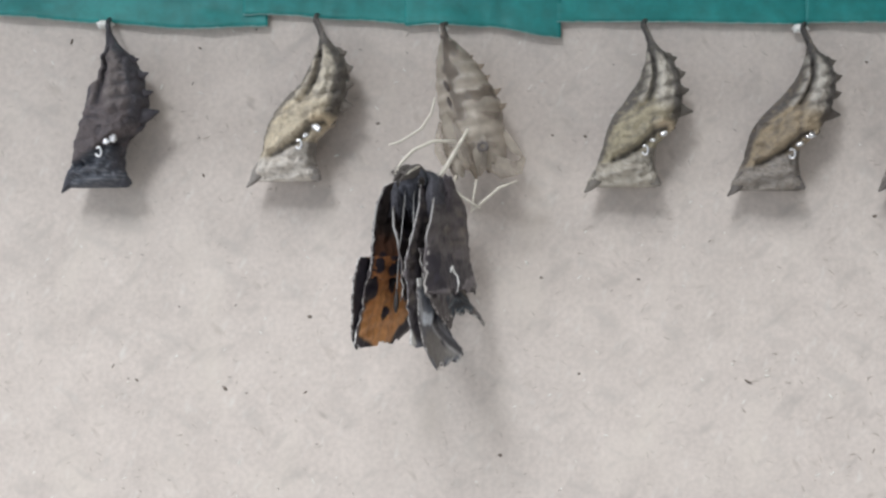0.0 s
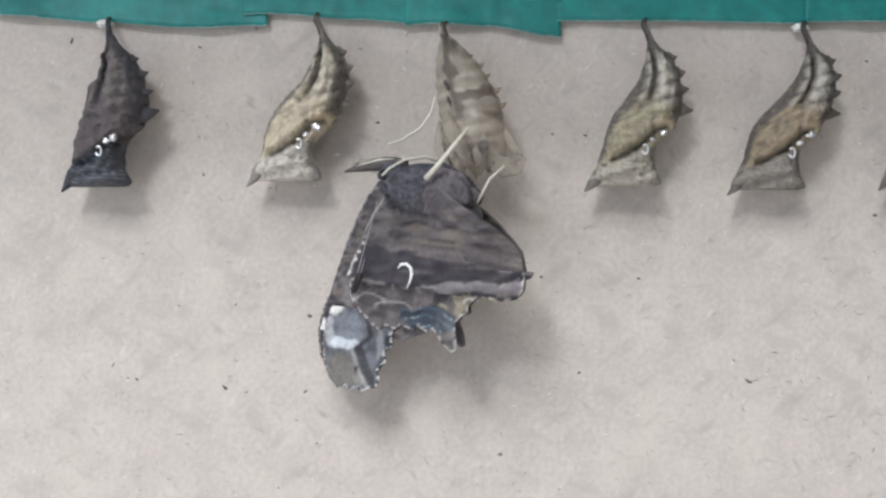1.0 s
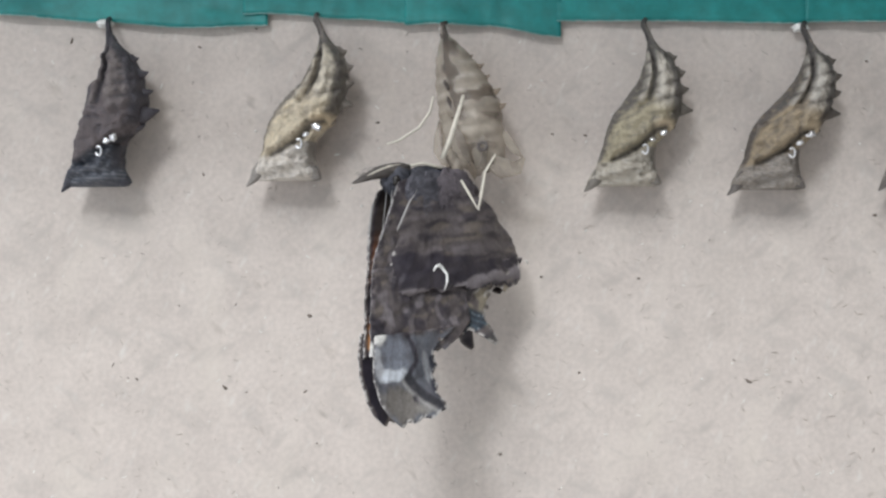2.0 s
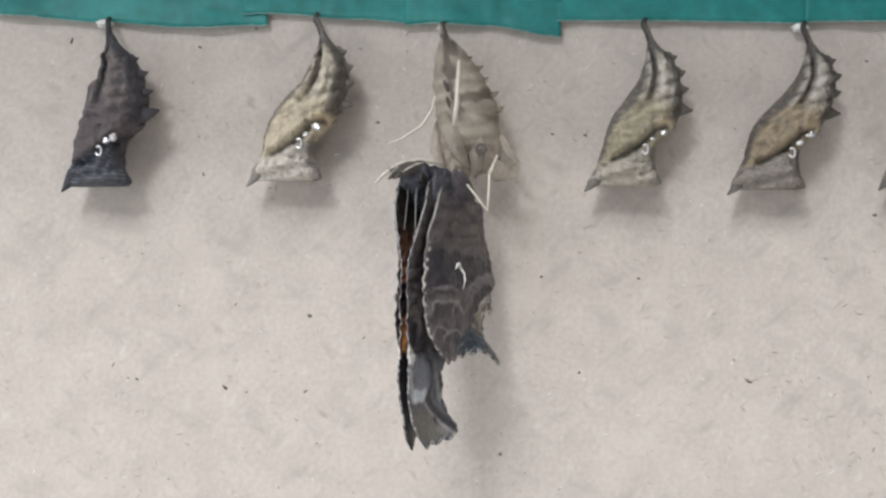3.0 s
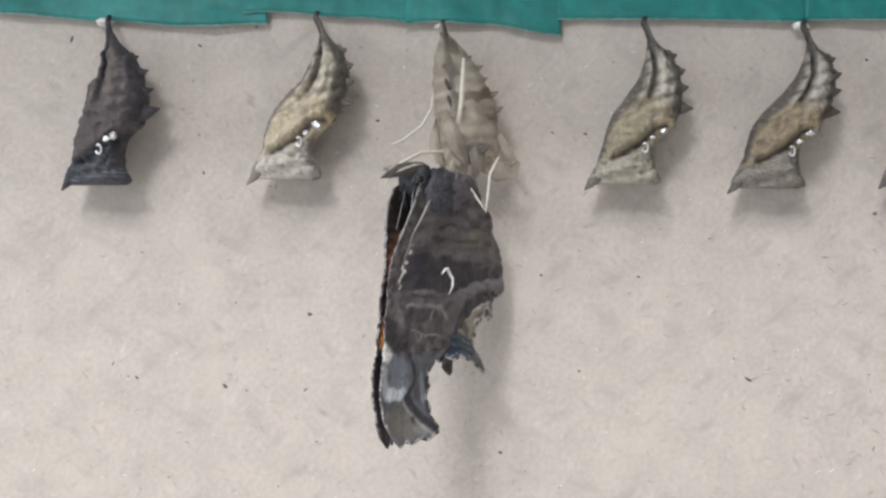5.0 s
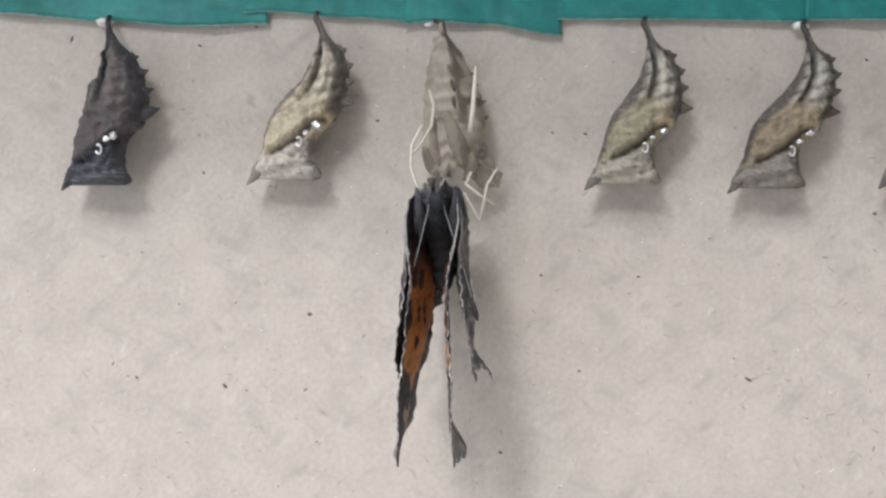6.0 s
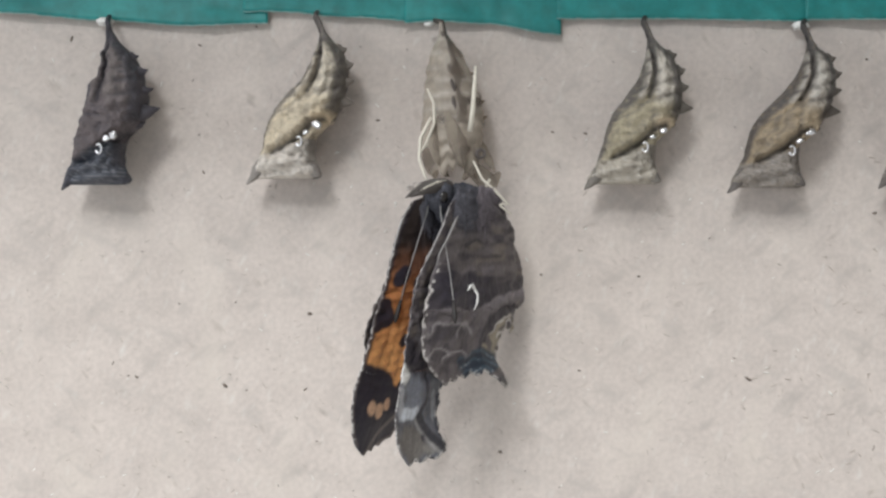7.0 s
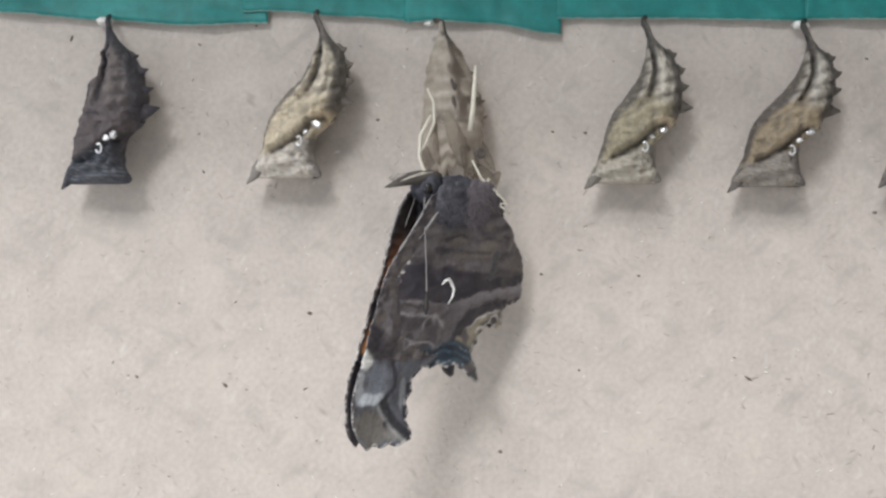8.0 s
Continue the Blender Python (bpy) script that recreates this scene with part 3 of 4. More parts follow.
# ---- the butterfly ----
DEPTH = 162.0
KB = U * (1 - DEPTH / FAR)
FORE = ((-84, -8), (-112, -18), (-130, -44), (-153, -90), (-175, -138), (-192, -192), (-207, -250), (-218, -296), (-230, -334), (-235, -368), (-229, -410), (-217, -432), (-196, -453),
        (-186, -444), (-172, -449), (-160, -441), (-146, -446), (-130, -437), (-117, -434), (-113, -420), (-120, -404), (-107, -390), (-113, -374), (-98, -360), (-102, -338),
        (-78, -318), (-46, -300), (-18, -288), (10, -262), (14, -200), (12, -110), (4, -40), (-30, -10))
HIND = ((-60, -14), (-100, -48), (-133, -104), (-154, -155), (-172, -205), (-182, -245), (-180, -272), (-160, -298), (-138, -316), (-122, -328), (-110, -319), (-92, -324), (-78, -314),
        (-60, -321), (-46, -313), (-30, -320), (-16, -313), (-2, -324), (12, -338), (26, -347), (34, -342), (32, -325), (24, -298), (34, -284), (46, -280), (44, -266), (56, -251), (66, -243),
        (78, -246), (94, -255), (106, -248), (102, -226), (118, -212), (134, -210), (150, -206), (159, -190), (160, -158), (150, -124), (132, -104), (105, -82), (70, -60), (36, -40), (4, -18))


def inside(poly, x, z):
    hit = False
    for (x0, z0), (x1, z1) in zip(poly, poly[1:] + poly[:1]):
        if (z0 > z) != (z1 > z) and x < (x1 - x0) * (z - z0) / (z1 - z0) + x0:
            hit = not hit
    return hit


def snap(poly, x, z):
    best, got = 1e9, (x, z)
    for (x0, z0), (x1, z1) in zip(poly, poly[1:] + poly[:1]):
        l2 = (x1 - x0) ** 2 + (z1 - z0) ** 2
        k = min(1, max(0, ((x - x0) * (x1 - x0) + (z - z0) * (z1 - z0)) / l2))
        p = (x0 + k * (x1 - x0), z0 + k * (z1 - z0))
        dd = (p[0] - x) ** 2 + (p[1] - z) ** 2
        if dd < best:
            best, got = dd, p
    return got


FORE_VEINS = [((-80, -20), e) for e in ((-226, -425), (-200, -448), (-165, -445), (-125, -432), (-112, -385), (-95, -345), (-40, -295), (0, -240))]
HIND_VEINS = [((-30, -20), e) for e in ((-165, -240), (-155, -300), (-118, -320), (-84, -318), (-52, -315), (-10, -318), (28, -290), (62, -246), (104, -228), (154, -190), (140, -110))]


def bulge(kind, x, z):
    """How far a wing stands out from the middle plane between the two wings."""
    if kind == "hind":
        b = 8 + 18 * smooth(-310, -190, z) * smooth(160, 40, x) * smooth(-170, -100, x) + 8 * smooth(-110, -50, z)
        return b + 28 * smooth(-265, -340, z) * smooth(-60, 10, x) + 12 * smooth(-170, -100, z) * smooth(-30, 30, x) * smooth(130, 80, x)
    return 3.5 + 3 * smooth(-420, -300, z) + 5 * smooth(-370, -445, z) + 22 * smooth(-170, -50, z) + 24 * smooth(-370, -445, z) * smooth(-205, -125, x)


def crumple(x, z, side):
    """Shallow waves of the soft wing."""
    return 2.4 * wob(x, z, 0.014, 31 + side) + (1 + 2.8 * smooth(-420, -240, z)) * wob(x * 0.8, z * 1.6, 0.05, 33)


# pattern colours
BROWN, DUSK, NIGHT, MAUVE, TAN, BONE = (0.110, 0.094, 0.094), (0.056, 0.048, 0.056), (0.029, 0.025, 0.034), (0.150, 0.132, 0.140), (0.20, 0.168, 0.135), (0.74, 0.71, 0.68)
ORANGE, AMBER, SLATE = (0.50, 0.215, 0.085), (0.60, 0.30, 0.115), (0.150, 0.160, 0.185)
PALE, OLIVE = (0.235, 0.212, 0.225), (0.30, 0.262, 0.20)
COSTA = FORE[1:12]


def wob(x, z, s, seed):
    return noise.noise(Vector((x * s, seed, z * s)))


# lines across the hindwing: head and foot of its dark band, head and foot of the dark bay
BAND_HEAD = ((-185, -142), (-108, -132), (-78, -138), (-14, -145), (51, -147), (165, -151))
BAND_FOOT = ((-185, -200), (-126, -197), (-101, -194), (-66, -202), (-42, -206), (-8, -197), (39, -184), (97, -180), (165, -173))
BAY_HEAD = ((-60, -300), (-24, -268), (-13, -240), (12, -215), (59, -201), (112, -202), (166, -199))
BAY_FOOT = ((-60, -310), (-24, -284), (-3, -266), (13, -246), (41, -231), (85, -222), (125, -213), (166, -207))


def under_hind(x, z):
    w1, w2, w3 = wob(x, z, 0.016, 1), wob(x, z, 0.045, 2), wob(x, z, 0.13, 6)
    h = z + 6 * w1 + 4 * w2 + 2 * w3
    # bark-like base: broad wavy bands
    wave = math.sin((h + 22 * wob(x * 0.6, z, 0.012, 8)) * 0.21)
    c = mix(BROWN, MAUVE, smooth(-0.2, 0.9, wave) * (0.45 + 0.5 * w1))
    c = mix(c, DUSK, 0.75 * smooth(-0.3, -0.95, wave) * smooth(-0.25, 0.25, wob(x, z * 0.5, 0.02, 9)))
    c = mix(c, TAN, 0.5 * smooth(0.15, 0.5, wob(x * 0.5, z * 1.6, 0.035, 28)))
    c = mix(c, NIGHT, 0.6 * smooth(0.22, 0.5, wob(x * 0.4, z * 1.5, 0.05, 29)))
    for line, k in ((-62, 0.5), (-90, 0.75), (-116, 0.6)):       # broken cross lines near the base
        c = mix(c, NIGHT, k * smooth(4.5, 1.5, abs(h - line - 9 * wob(x, line, 0.025, 9))) * smooth(-0.1, 0.15, wob(x, line, 0.03, 10)))
    top, foot, bay, hem = height(BAND_HEAD, x), height(BAND_FOOT, x), height(BAY_HEAD, x), height(BAY_FOOT, x)
    side = smooth(-60, 0, x)
    if h < top + 4:                      # the dark middle band
        c = mix(c, mix(NIGHT, DUSK, max(0.0, 0.45 + 0.9 * w2)), smooth(top + 4, top - 3, h))
        c = mix(c, BROWN, 0.55 * smooth(5, 2, abs(h - 0.5 * top - 0.5 * foot - 10)) * smooth(20, 60, x))
    if h < foot + 3:                     # below it: mottled patches in front, a pale sweep behind
        near = foot - h
        front = mix(BROWN, MAUVE, 0.4 + 0.7 * w2)
        front = mix(front, DUSK, 0.75 * smooth(0.05, 0.35, wob(x * 0.9, z, 0.042, 17)) * smooth(4, 14, near))
        for cx, cz, a, b in ((-118, -238, 44, 15), (-72, -246, 22, 19), (-140, -276, 26, 12), (-92, -284, 34, 10)):
            e = math.hypot((x - cx) / a, (z - cz) / b) + 0.35 * w2
            front = mix(front, DUSK, 0.6 * smooth(1.0, 0.6, e))
            front = mix(front, mix(PALE, BONE, 0.2), 0.75 * smooth(0.22, 0.05, abs(e - 1.12)) * smooth(-10, 6, z - cz))
        sweep = mix(PALE, MAUVE, smooth(2, 20, near))
        c = mix(c, mix(front, sweep, side), smooth(foot + 3, foot - 3, h))
        c = mix(c, PALE, 0.5 * smooth(4, 1, abs(h - foot + 3)) * (1 - side))
    if x > -40 and h < bay + 3:
        c = mix(c, mix(NIGHT, DUSK, 0.75 + 0.6 * w2), smooth(bay + 3, bay - 3, h) * smooth(-40, -10, x))
    if x > -30 and h < hem + 3:
        c = mix(c, mix(OLIVE, BROWN, smooth(-0.2, 0.3, w2)), smooth(hem + 3, hem - 3, h) * smooth(-30, 0, x))
        c = mix(c, BONE, 0.55 * smooth(3.5, 1, abs(h - hem + 2)) * smooth(0, 30, x) * smooth(110, 70, x))
    for sx, sz, r in ((80, -238, 11), (48, -258, 10), (124, -206, 9)):      # ringed spots along the margin
        e = math.hypot(x - sx, (z - sz) * 1.2) + 2 * w3
        c = mix(c, DUSK, 0.65 * smooth(r, r - 6, e))
        c = mix(c, BONE if sx < 100 else TAN, 0.6 * smooth(3.5, 1.2, abs(e - r)) * smooth(-4, 4, z - sz))
    e = math.hypot((x + 24) / 54, (z + 297) / 24) + 0.3 * w2
    if e < 1.3:                          # blue-black eye of curved streaks over the tail
        g = math.sin((z + 0.16 * x + 0.006 * (x + 20) ** 2 + 6 * w2) * 0.42)
        b = mix((0.020, 0.030, 0.048), (0.045, 0.075, 0.105), smooth(-0.2, 0.9, g))
        b = mix(b, (0.32, 0.35, 0.37), 0.75 * smooth(0.88, 1.0, g) * smooth(-0.2, 0.2, w2))
        c = mix(c, b, 0.92 * smooth(1.15, 0.85, e))
    c = mix(c, (0.045, 0.045, 0.052), 0.85 * smooth(-318, -330, z) * smooth(-12, 4, x))
    e = 40 - 40 * crease(x, z, HIND[1:7], 40) + 3 * w2
    if x < -60:                          # white dashes along the leading edge
        dash = math.sin(z * 0.36 + 5 * wob(x, z, 0.03, 41)) + 1.2 * wob(x, z, 0.05, 42)
        c = mix(c, mix(MAUVE, PALE, 0.4), 0.55 * smooth(9, 3, e + 3 * w3))
        c = mix(c, BONE, 0.85 * smooth(3.2, 1.4, abs(e - 7 - 6 * w1)) * smooth(0.15, 0.6, dash) * smooth(-105, -130, z) * smooth(-306, -290, z))
        c = mix(c, NIGHT, 0.6 * smooth(4, 2, abs(e - 19)) * smooth(0.1, 0.6, -dash) * smooth(-95, -125, z))
    px, pz = snap(HIND, x, z)            # pale broken fringe
    if z < -150:
        c = mix(c, mix(BONE, TAN, 0.35), 0.9 * smooth(5.0, 2.2, math.hypot(px - x, pz - z)) * smooth(-0.1, 0.1, wob(x, z, 0.11, 19)))
    return c


RIM = FORE[12:26]


def under_fore(x, z):
    n, n2, w3 = wob(x, z, 0.055, 15), wob(x, z, 0.02, 11), wob(x, z, 0.13, 12)
    edge = 30 - 30 * crease(x, z, COSTA, 30)
    c = mix(BROWN, DUSK, smooth(-0.2, 0.4, n2 + 0.5 * n))
    c = mix(c, TAN, 0.5 * smooth(0.1, 0.4, wob(x * 0.6, z * 1.4, 0.06, 16)))
    if z > -300:                         # mottled leading strip
        dash = math.sin(z * 0.30 + 5 * wob(x, z, 0.03, 43)) + 1.3 * wob(x, z, 0.07, 44)
        c = mix(c, PALE if dash > 0.7 else NIGHT, smooth(12, 3, edge + 3 * w3) * smooth(0.2, 0.7, abs(dash)) * 0.75)
        c = mix(c, PALE, 0.7 * smooth(0.08, 0.3, wob(x * 0.9, z * 0.8, 0.05, 45)) * smooth(-60, -110, z))
        c = mix(c, NIGHT, 0.6 * smooth(0.12, 0.32, wob(x, z * 0.8, 0.065, 46)))
    c = mix(c, NIGHT, 0.85 * smooth(1.2, 0.8, math.hypot((x + 196) / 18, (z + 262) / 22) + 0.5 * n))
    low = smooth(-296, -312, z + 8 * n)
    c = mix(c, mix(SLATE, DUSK, 0.25 + 0.6 * n2), low)
    for cx, cz, a, b, tint, k in ((-182, -336, 26, 30, (0.215, 0.232, 0.275), 0.85), (-196, -366, 32, 10, (0.68, 0.72, 0.78), 0.9), (-212, -299, 13, 15, (0.84, 0.83, 0.80), 0.95),
                                  (-222, -342, 9, 26, (0.48, 0.49, 0.52), 0.75), (-190, -414, 36, 30, (0.175, 0.158, 0.140), 0.9), (-138, -350, 9, 40, (0.10, 0.105, 0.125), 0.85),
                                  (-122, -360, 7, 30, (0.34, 0.35, 0.37), 0.7), (-106, -352, 9, 13, (0.020, 0.024, 0.038), 0.95), (-116, -398, 9, 14, (0.020, 0.024, 0.038), 0.95),
                                  (-163, -408, 4, 8, NIGHT, 0.9), (-150, -426, 16, 9, (0.33, 0.31, 0.28), 0.6)):
        c = mix(c, tint, k * smooth(1.25, 0.75, math.hypot((x - cx) / a, (z - cz) / b) + 0.45 * n))
    c = mix(c, NIGHT, 0.9 * smooth(0.05, 0.5, crease(x, z, ((-150, -306), (-140, -345), (-166, -372)), 6)))
    c = mix(c, (0.36, 0.35, 0.34), 0.8 * smooth(0.2, 0.7, crease(x, z, ((-178, -372), (-160, -405), (-138, -432)), 8)) * smooth(-0.3, 0.0, n))
    c = mix(c, (0.030, 0.030, 0.036), 0.95 * smooth(0.05, 0.5, crease(x, z, ((-164, -374), (-146, -406), (-122, -428)), 13)))
    if z < -300:
        c = mix(c, BONE if wob(x, z, 0.16, 13) > 0.0 else BROWN, 0.75 * smooth(4, 1.5, edge) * smooth(-430, -410, z))
    c = mix(c, BONE if wob(x, z, 0.15, 13) > 0.02 else NIGHT, 0.85 * smooth(0.1, 0.6, crease(x, z, RIM, 6)))
    return mix(c, NIGHT if w3 > 0 else MAUVE, 0.4 * abs(w3))


SPOTS = ((-141, -144, 25, 13, 35), (-90, -150, 28, 12, 28), (-104, -206, 12, 16, -10), (-56, -208, 16, 30, 20), (-126, -256, 13, 9, 35),
         (-186, -214, 36, 21, 8), (-176, -196, 14, 16, 0))
OUTER = ((-196, -453), (-117, -434), (-107, -385), (-98, -345), (-60, -306), (-14, -284), (14, -250))


def over_fore(x, z):
    edge = 20 - 20 * crease(x, z, COSTA, 20)
    n1, n2 = wob(x, z, 0.05, 21), wob(x, z, 0.025, 22)
    c = mix(ORANGE, AMBER, smooth(170, 290, -z + 20 * n2))
    c = mix((0.040, 0.030, 0.027), mix((0.17, 0.078, 0.045), c, smooth(125, 170, -z + 10 * n2)), smooth(82, 135, -z + 14 * n1))
    for sx, sz, a, b, turn in SPOTS:
        t = radians(turn)
        dx, dz = x - sx, z - sz
        p, r = dx * math.cos(t) + dz * math.sin(t), -dx * math.sin(t) + dz * math.cos(t)
        c = mix(c, NIGHT, smooth(1.12, 0.92, math.hypot(p / a, r / b) + 0.22 * n1))
    q = -z + 0.30 * max(0, -150 - x) + 8 * n1 - 26 * math.exp(-((x + 136) / 13) ** 2)
    c = mix(c, NIGHT, smooth(304, 312, q))       # black tip, with an orange finger and small amber patches in it
    for sx, sz, a, b in ((-190, -368, 8, 15), (-173, -376, 8, 13), (-155, -364, 7, 11)):
        c = mix(c, mix(AMBER, BONE, 0.25), 0.85 * smooth(1.25, 0.8, math.hypot((x - sx) / a, (z - sz) / b) + 0.35 * n1))
    sx, sz = snap(OUTER, x, z) if z < -190 else (1e6, 0)
    away = math.hypot(x - sx, z - sz)
    c = mix(c, NIGHT, smooth(27, 19, away + 5 * n1))
    c = mix(c, (0.20, 0.17, 0.15), 0.6 * smooth(7, 3, away))
    c = mix(c, NIGHT, 0.85 * smooth(12, 7, edge))
    c = mix(c, (0.15, 0.128, 0.12), 0.85 * smooth(7, 3, edge))
    return mix(c, BONE if wob(x, z, 0.12, 25) > 0.05 else DUSK, 0.6 * smooth(3.5, 1.5, edge))


def over_hind(x, z):
    c = mix((0.045, 0.034, 0.030), (0.085, 0.050, 0.034), smooth(90, 200, -z) * smooth(-165, -60, x))
    c = mix(c, NIGHT, smooth(-0.1, 0.2, wob(x, z, 0.04, 27)) * 0.8)
    px, pz = snap(HIND, x, z)
    c = mix(c, NIGHT, smooth(-270, -300, z))
    return mix(c, (0.13, 0.11, 0.10), 0.7 * smooth(6, 2, math.hypot(px - x, pz - z)))


def wing_sheet(name, kind, side, cut, parent, tuck=0.0):
    """One rigid panel of a wing between the heights in cut. side -1: the right wing, 1: the left one."""
    poly = [p for p in (FORE if kind == "fore" else HIND)]
    veins = FORE_VEINS if kind == "fore" else HIND_VEINS
    step = 3.2
    lo, hi = cut
    cells = []
    for j in range(int(math.floor(max(lo, -465) / step)), int(math.ceil(min(hi, 0) / step))):
        for i in range(int(-262 / step), int(166 / step)):
            xc, zc = (i + 0.5) * step, (j + 0.5) * step
            cut_low = lo + 16 * wob(xc, lo, 0.035, 40) if lo > -340 else lo
            if zc > cut_low and inside(poly, xc, zc):
                cells.append((i, j))
    have = set(cells)
    edges = [c for c in {(i + a, j + b) for i, j in cells for a in (0, 1) for b in (0, 1)}]
    spot = {}
    for i, j in edges:
        x, z = i * step, j * step
        whole = all((i - a, j - b) in have for a in (0, 1) for b in (0, 1))
        if not whole and z < hi - step:
            sx, sz = snap(poly, x, z)
            if math.hypot(sx - x, sz - z) < 1.3 * step:
                x, z = sx, sz
        spot[i, j] = (x, z)
    me = bpy.data.meshes.new(name)
    verts, faces, tones = [], [], []
    number = {}
    thick = 1.1
    for face in (0, 1):                  # 0: underside (outer), 1: upper side
        for key, (x, z) in spot.items():
            near = max(crease(x, z, v, 5.0) for v in veins)
            y = bulge(kind, x, z) + tuck + crumple(x, z, side) + 1.2 * near
            y += (thick if face == 0 else -thick)
            number[face, key] = len(verts)
            verts.append((x * KB, side * y * KB, z * KB))
            if face == 0:
                c = (under_fore if kind == "fore" else under_hind)(x, z)
                c = mix(c, NIGHT, 0.12 * near)
            else:
                c = (over_fore if kind == "fore" else over_hind)(x, z)
                c = mix(c, NIGHT, 0.18 * near)
            tones.append((*c, 1.0))
    for i, j in cells:
        ring = ((i, j), (i + 1, j), (i + 1, j + 1), (i, j + 1))
        for face in (0, 1):
            f = [number[face, k] for k in ring]
            faces.append(f if (face == 0) == (side < 0) else f[::-1])
        for a, b, nb in ((0, 1, (i, j - 1)), (1, 2, (i + 1, j)), (2, 3, (i, j + 1)), (3, 0, (i - 1, j))):
            if nb not in have:
                f = [number[0, ring[b]], number[0, ring[a]], number[1, ring[a]], number[1, ring[b]]]
                faces.append(f if side < 0 else f[::-1])
    me.from_pydata(verts, [], faces)
    me.materials.append(SCALES)
    me.polygons.foreach_set("use_smooth", [True] * len(me.polygons))
    col = me.color_attributes.new("tone", "FLOAT_COLOR", "POINT")
    col.data.foreach_set("color", [c for t in tones for c in t])
    ob = new(name, me)
    ob.parent = parent
    return ob


def spot_at(x, y, z):
    return Vector((x * KB, y * KB, z * KB))


BUTTERFLY = new("butterfly")
tagged(BUTTERFLY, "freshly emerged comma butterfly hanging from its empty chrysalis skin", "butterfly")
WINGS, ANTENNAE = {}, []
for side, word in ((-1, "right"), (1, "left")):
    fore = wing_sheet("forewing", "fore", side, (-170, 0), BUTTERFLY)
    fore["label"] = "dark forewing with orange upper side"
    mid_ = wing_sheet("wing_panel", "fore", side, (-310, -160), fore, 1.6)
    tip = wing_sheet("wing_tip", "fore", side, (-470, -300), fore, 3.2)
    hind = wing_sheet("hindwing", "hind", side, (-205, 0), BUTTERFLY)
    hind["label"] = "bark-coloured scalloped hindwing"
    low = wing_sheet("wing_edge", "hind", side, (-350, -196), hind, -1.6)
    bm = bmesh.new()                     # the white comma
    pts = [(-66, -170), (-60, -163), (-51, -161), (-43, -167), (-39, -178), (-41, -190), (-47, -204)]
    tube(bm, [spot_at(x, side * (bulge("hind", x, z) + crumple(x, z, side) + 1.5), z) for x, z in pts], [r * KB for r in (1.4, 2.6, 3.2, 3.3, 3.0, 2.4, 1.2)], 8, 1.0)
    part("comma_mark", bm, CHALK, hind, "small white comma mark")
    bm = bmesh.new()                     # leading vein
    tube(bm, [spot_at(x, side * (bulge("fore", x, z) + crumple(x, z, side) + 0.5), z) for x, z in ((-116, -24), (-133, -52), (-155, -98), (-176, -144))], [1.2 * KB, 1.7 * KB, 1.7 * KB, 1.0 * KB], 8)
    part("leading_vein", bm, HORN, fore)
    bm = bmesh.new()
    tube(bm, [spot_at(x, side * (bulge("hind", x, z) + crumple(x, z, side) + 1), z) for x, z in ((-76, -28), (-99, -50), (-118, -80), (-132, -104), (-140, -124))],
         [1.0 * KB, 2.0 * KB, 2.2 * KB, 1.6 * KB, 0.6 * KB], 8)
    part("leading_vein", bm, HORN, hind)
    WINGS[word] = (fore, mid_, tip, hind, low)



def fur(bm, centre, radii, count, length):
    """Short hairs that lie down over a lumpy body."""
    for _ in range(count):
        a, b = random.uniform(0, 2 * math.pi), random.uniform(-1, 1)
        nrm = Vector((math.sqrt(1 - b * b) * math.cos(a), math.sqrt(1 - b * b) * math.sin(a), b))
        p = spot_at(*centre) + Vector((nrm.x * radii[0], nrm.y * radii[1], nrm.z * radii[2])) * KB * 0.97
        q = p + (nrm * random.uniform(2, 6) + Vector((random.uniform(-3, 10), random.uniform(-4, 4), random.uniform(-length, 1)))) * KB
        w = Vector((nrm.y, -nrm.x, 0.3)).normalized() * 0.7 * KB
        bm.faces.new([bm.verts.new(p - w), bm.verts.new(p + w), bm.verts.new(q)])


bm = bmesh.new()
blob(bm, spot_at(-20, 0, -24), (74 * KB, 36 * KB, 42 * KB), 0.16, 36, 1)
fur(bm, (-20, 0, -24), (74, 36, 42), 2400, 14)
part("thorax", bm, FUR, BUTTERFLY, "blackish furry thorax")
for s in (-1, 1):                        # shoulder lappets and flanks lie flat over the wing bases
    bm = bmesh.new()
    blob(bm, spot_at(-50, s * 31, -30), (50 * KB, 10 * KB, 36 * KB), 0.3, 32, 7)
    fur(bm, (-50, s * 31, -30), (52, 11, 37), 1400, 26)
    part("shoulder_lappet", bm, LAPPET, BUTTERFLY, "grey hairy shoulder lappet")
    bm = bmesh.new()
    blob(bm, spot_at(6, s * 33, -34), (54 * KB, 12 * KB, 40 * KB), 0.28, 32, 9)
    fur(bm, (6, s * 33, -34), (54, 13, 40), 1200, 26)
    part("flank", bm, FLANK, BUTTERFLY, "mauve brown hairy flank")
bm = bmesh.new()
pts = [(8, -25), (24, -44), (38, -68), (48, -94), (54, -122), (54, -148), (50, -168), (46, -178)]
rad = [28, 34, 36, 34, 29, 22, 14, 5]
fine_pts, fine_rad = [], []
for i in range(len(pts) - 1):
    for k in range(8):
        f = k / 8
        fine_pts.append(spot_at(pts[i][0] + (pts[i + 1][0] - pts[i][0]) * f, 0, pts[i][1] + (pts[i + 1][1] - pts[i][1]) * f))
        fine_rad.append((rad[i] + (rad[i + 1] - rad[i]) * f) * KB * (0.93 + 0.07 * abs(math.sin((i * 8 + k) * math.pi / 7))))
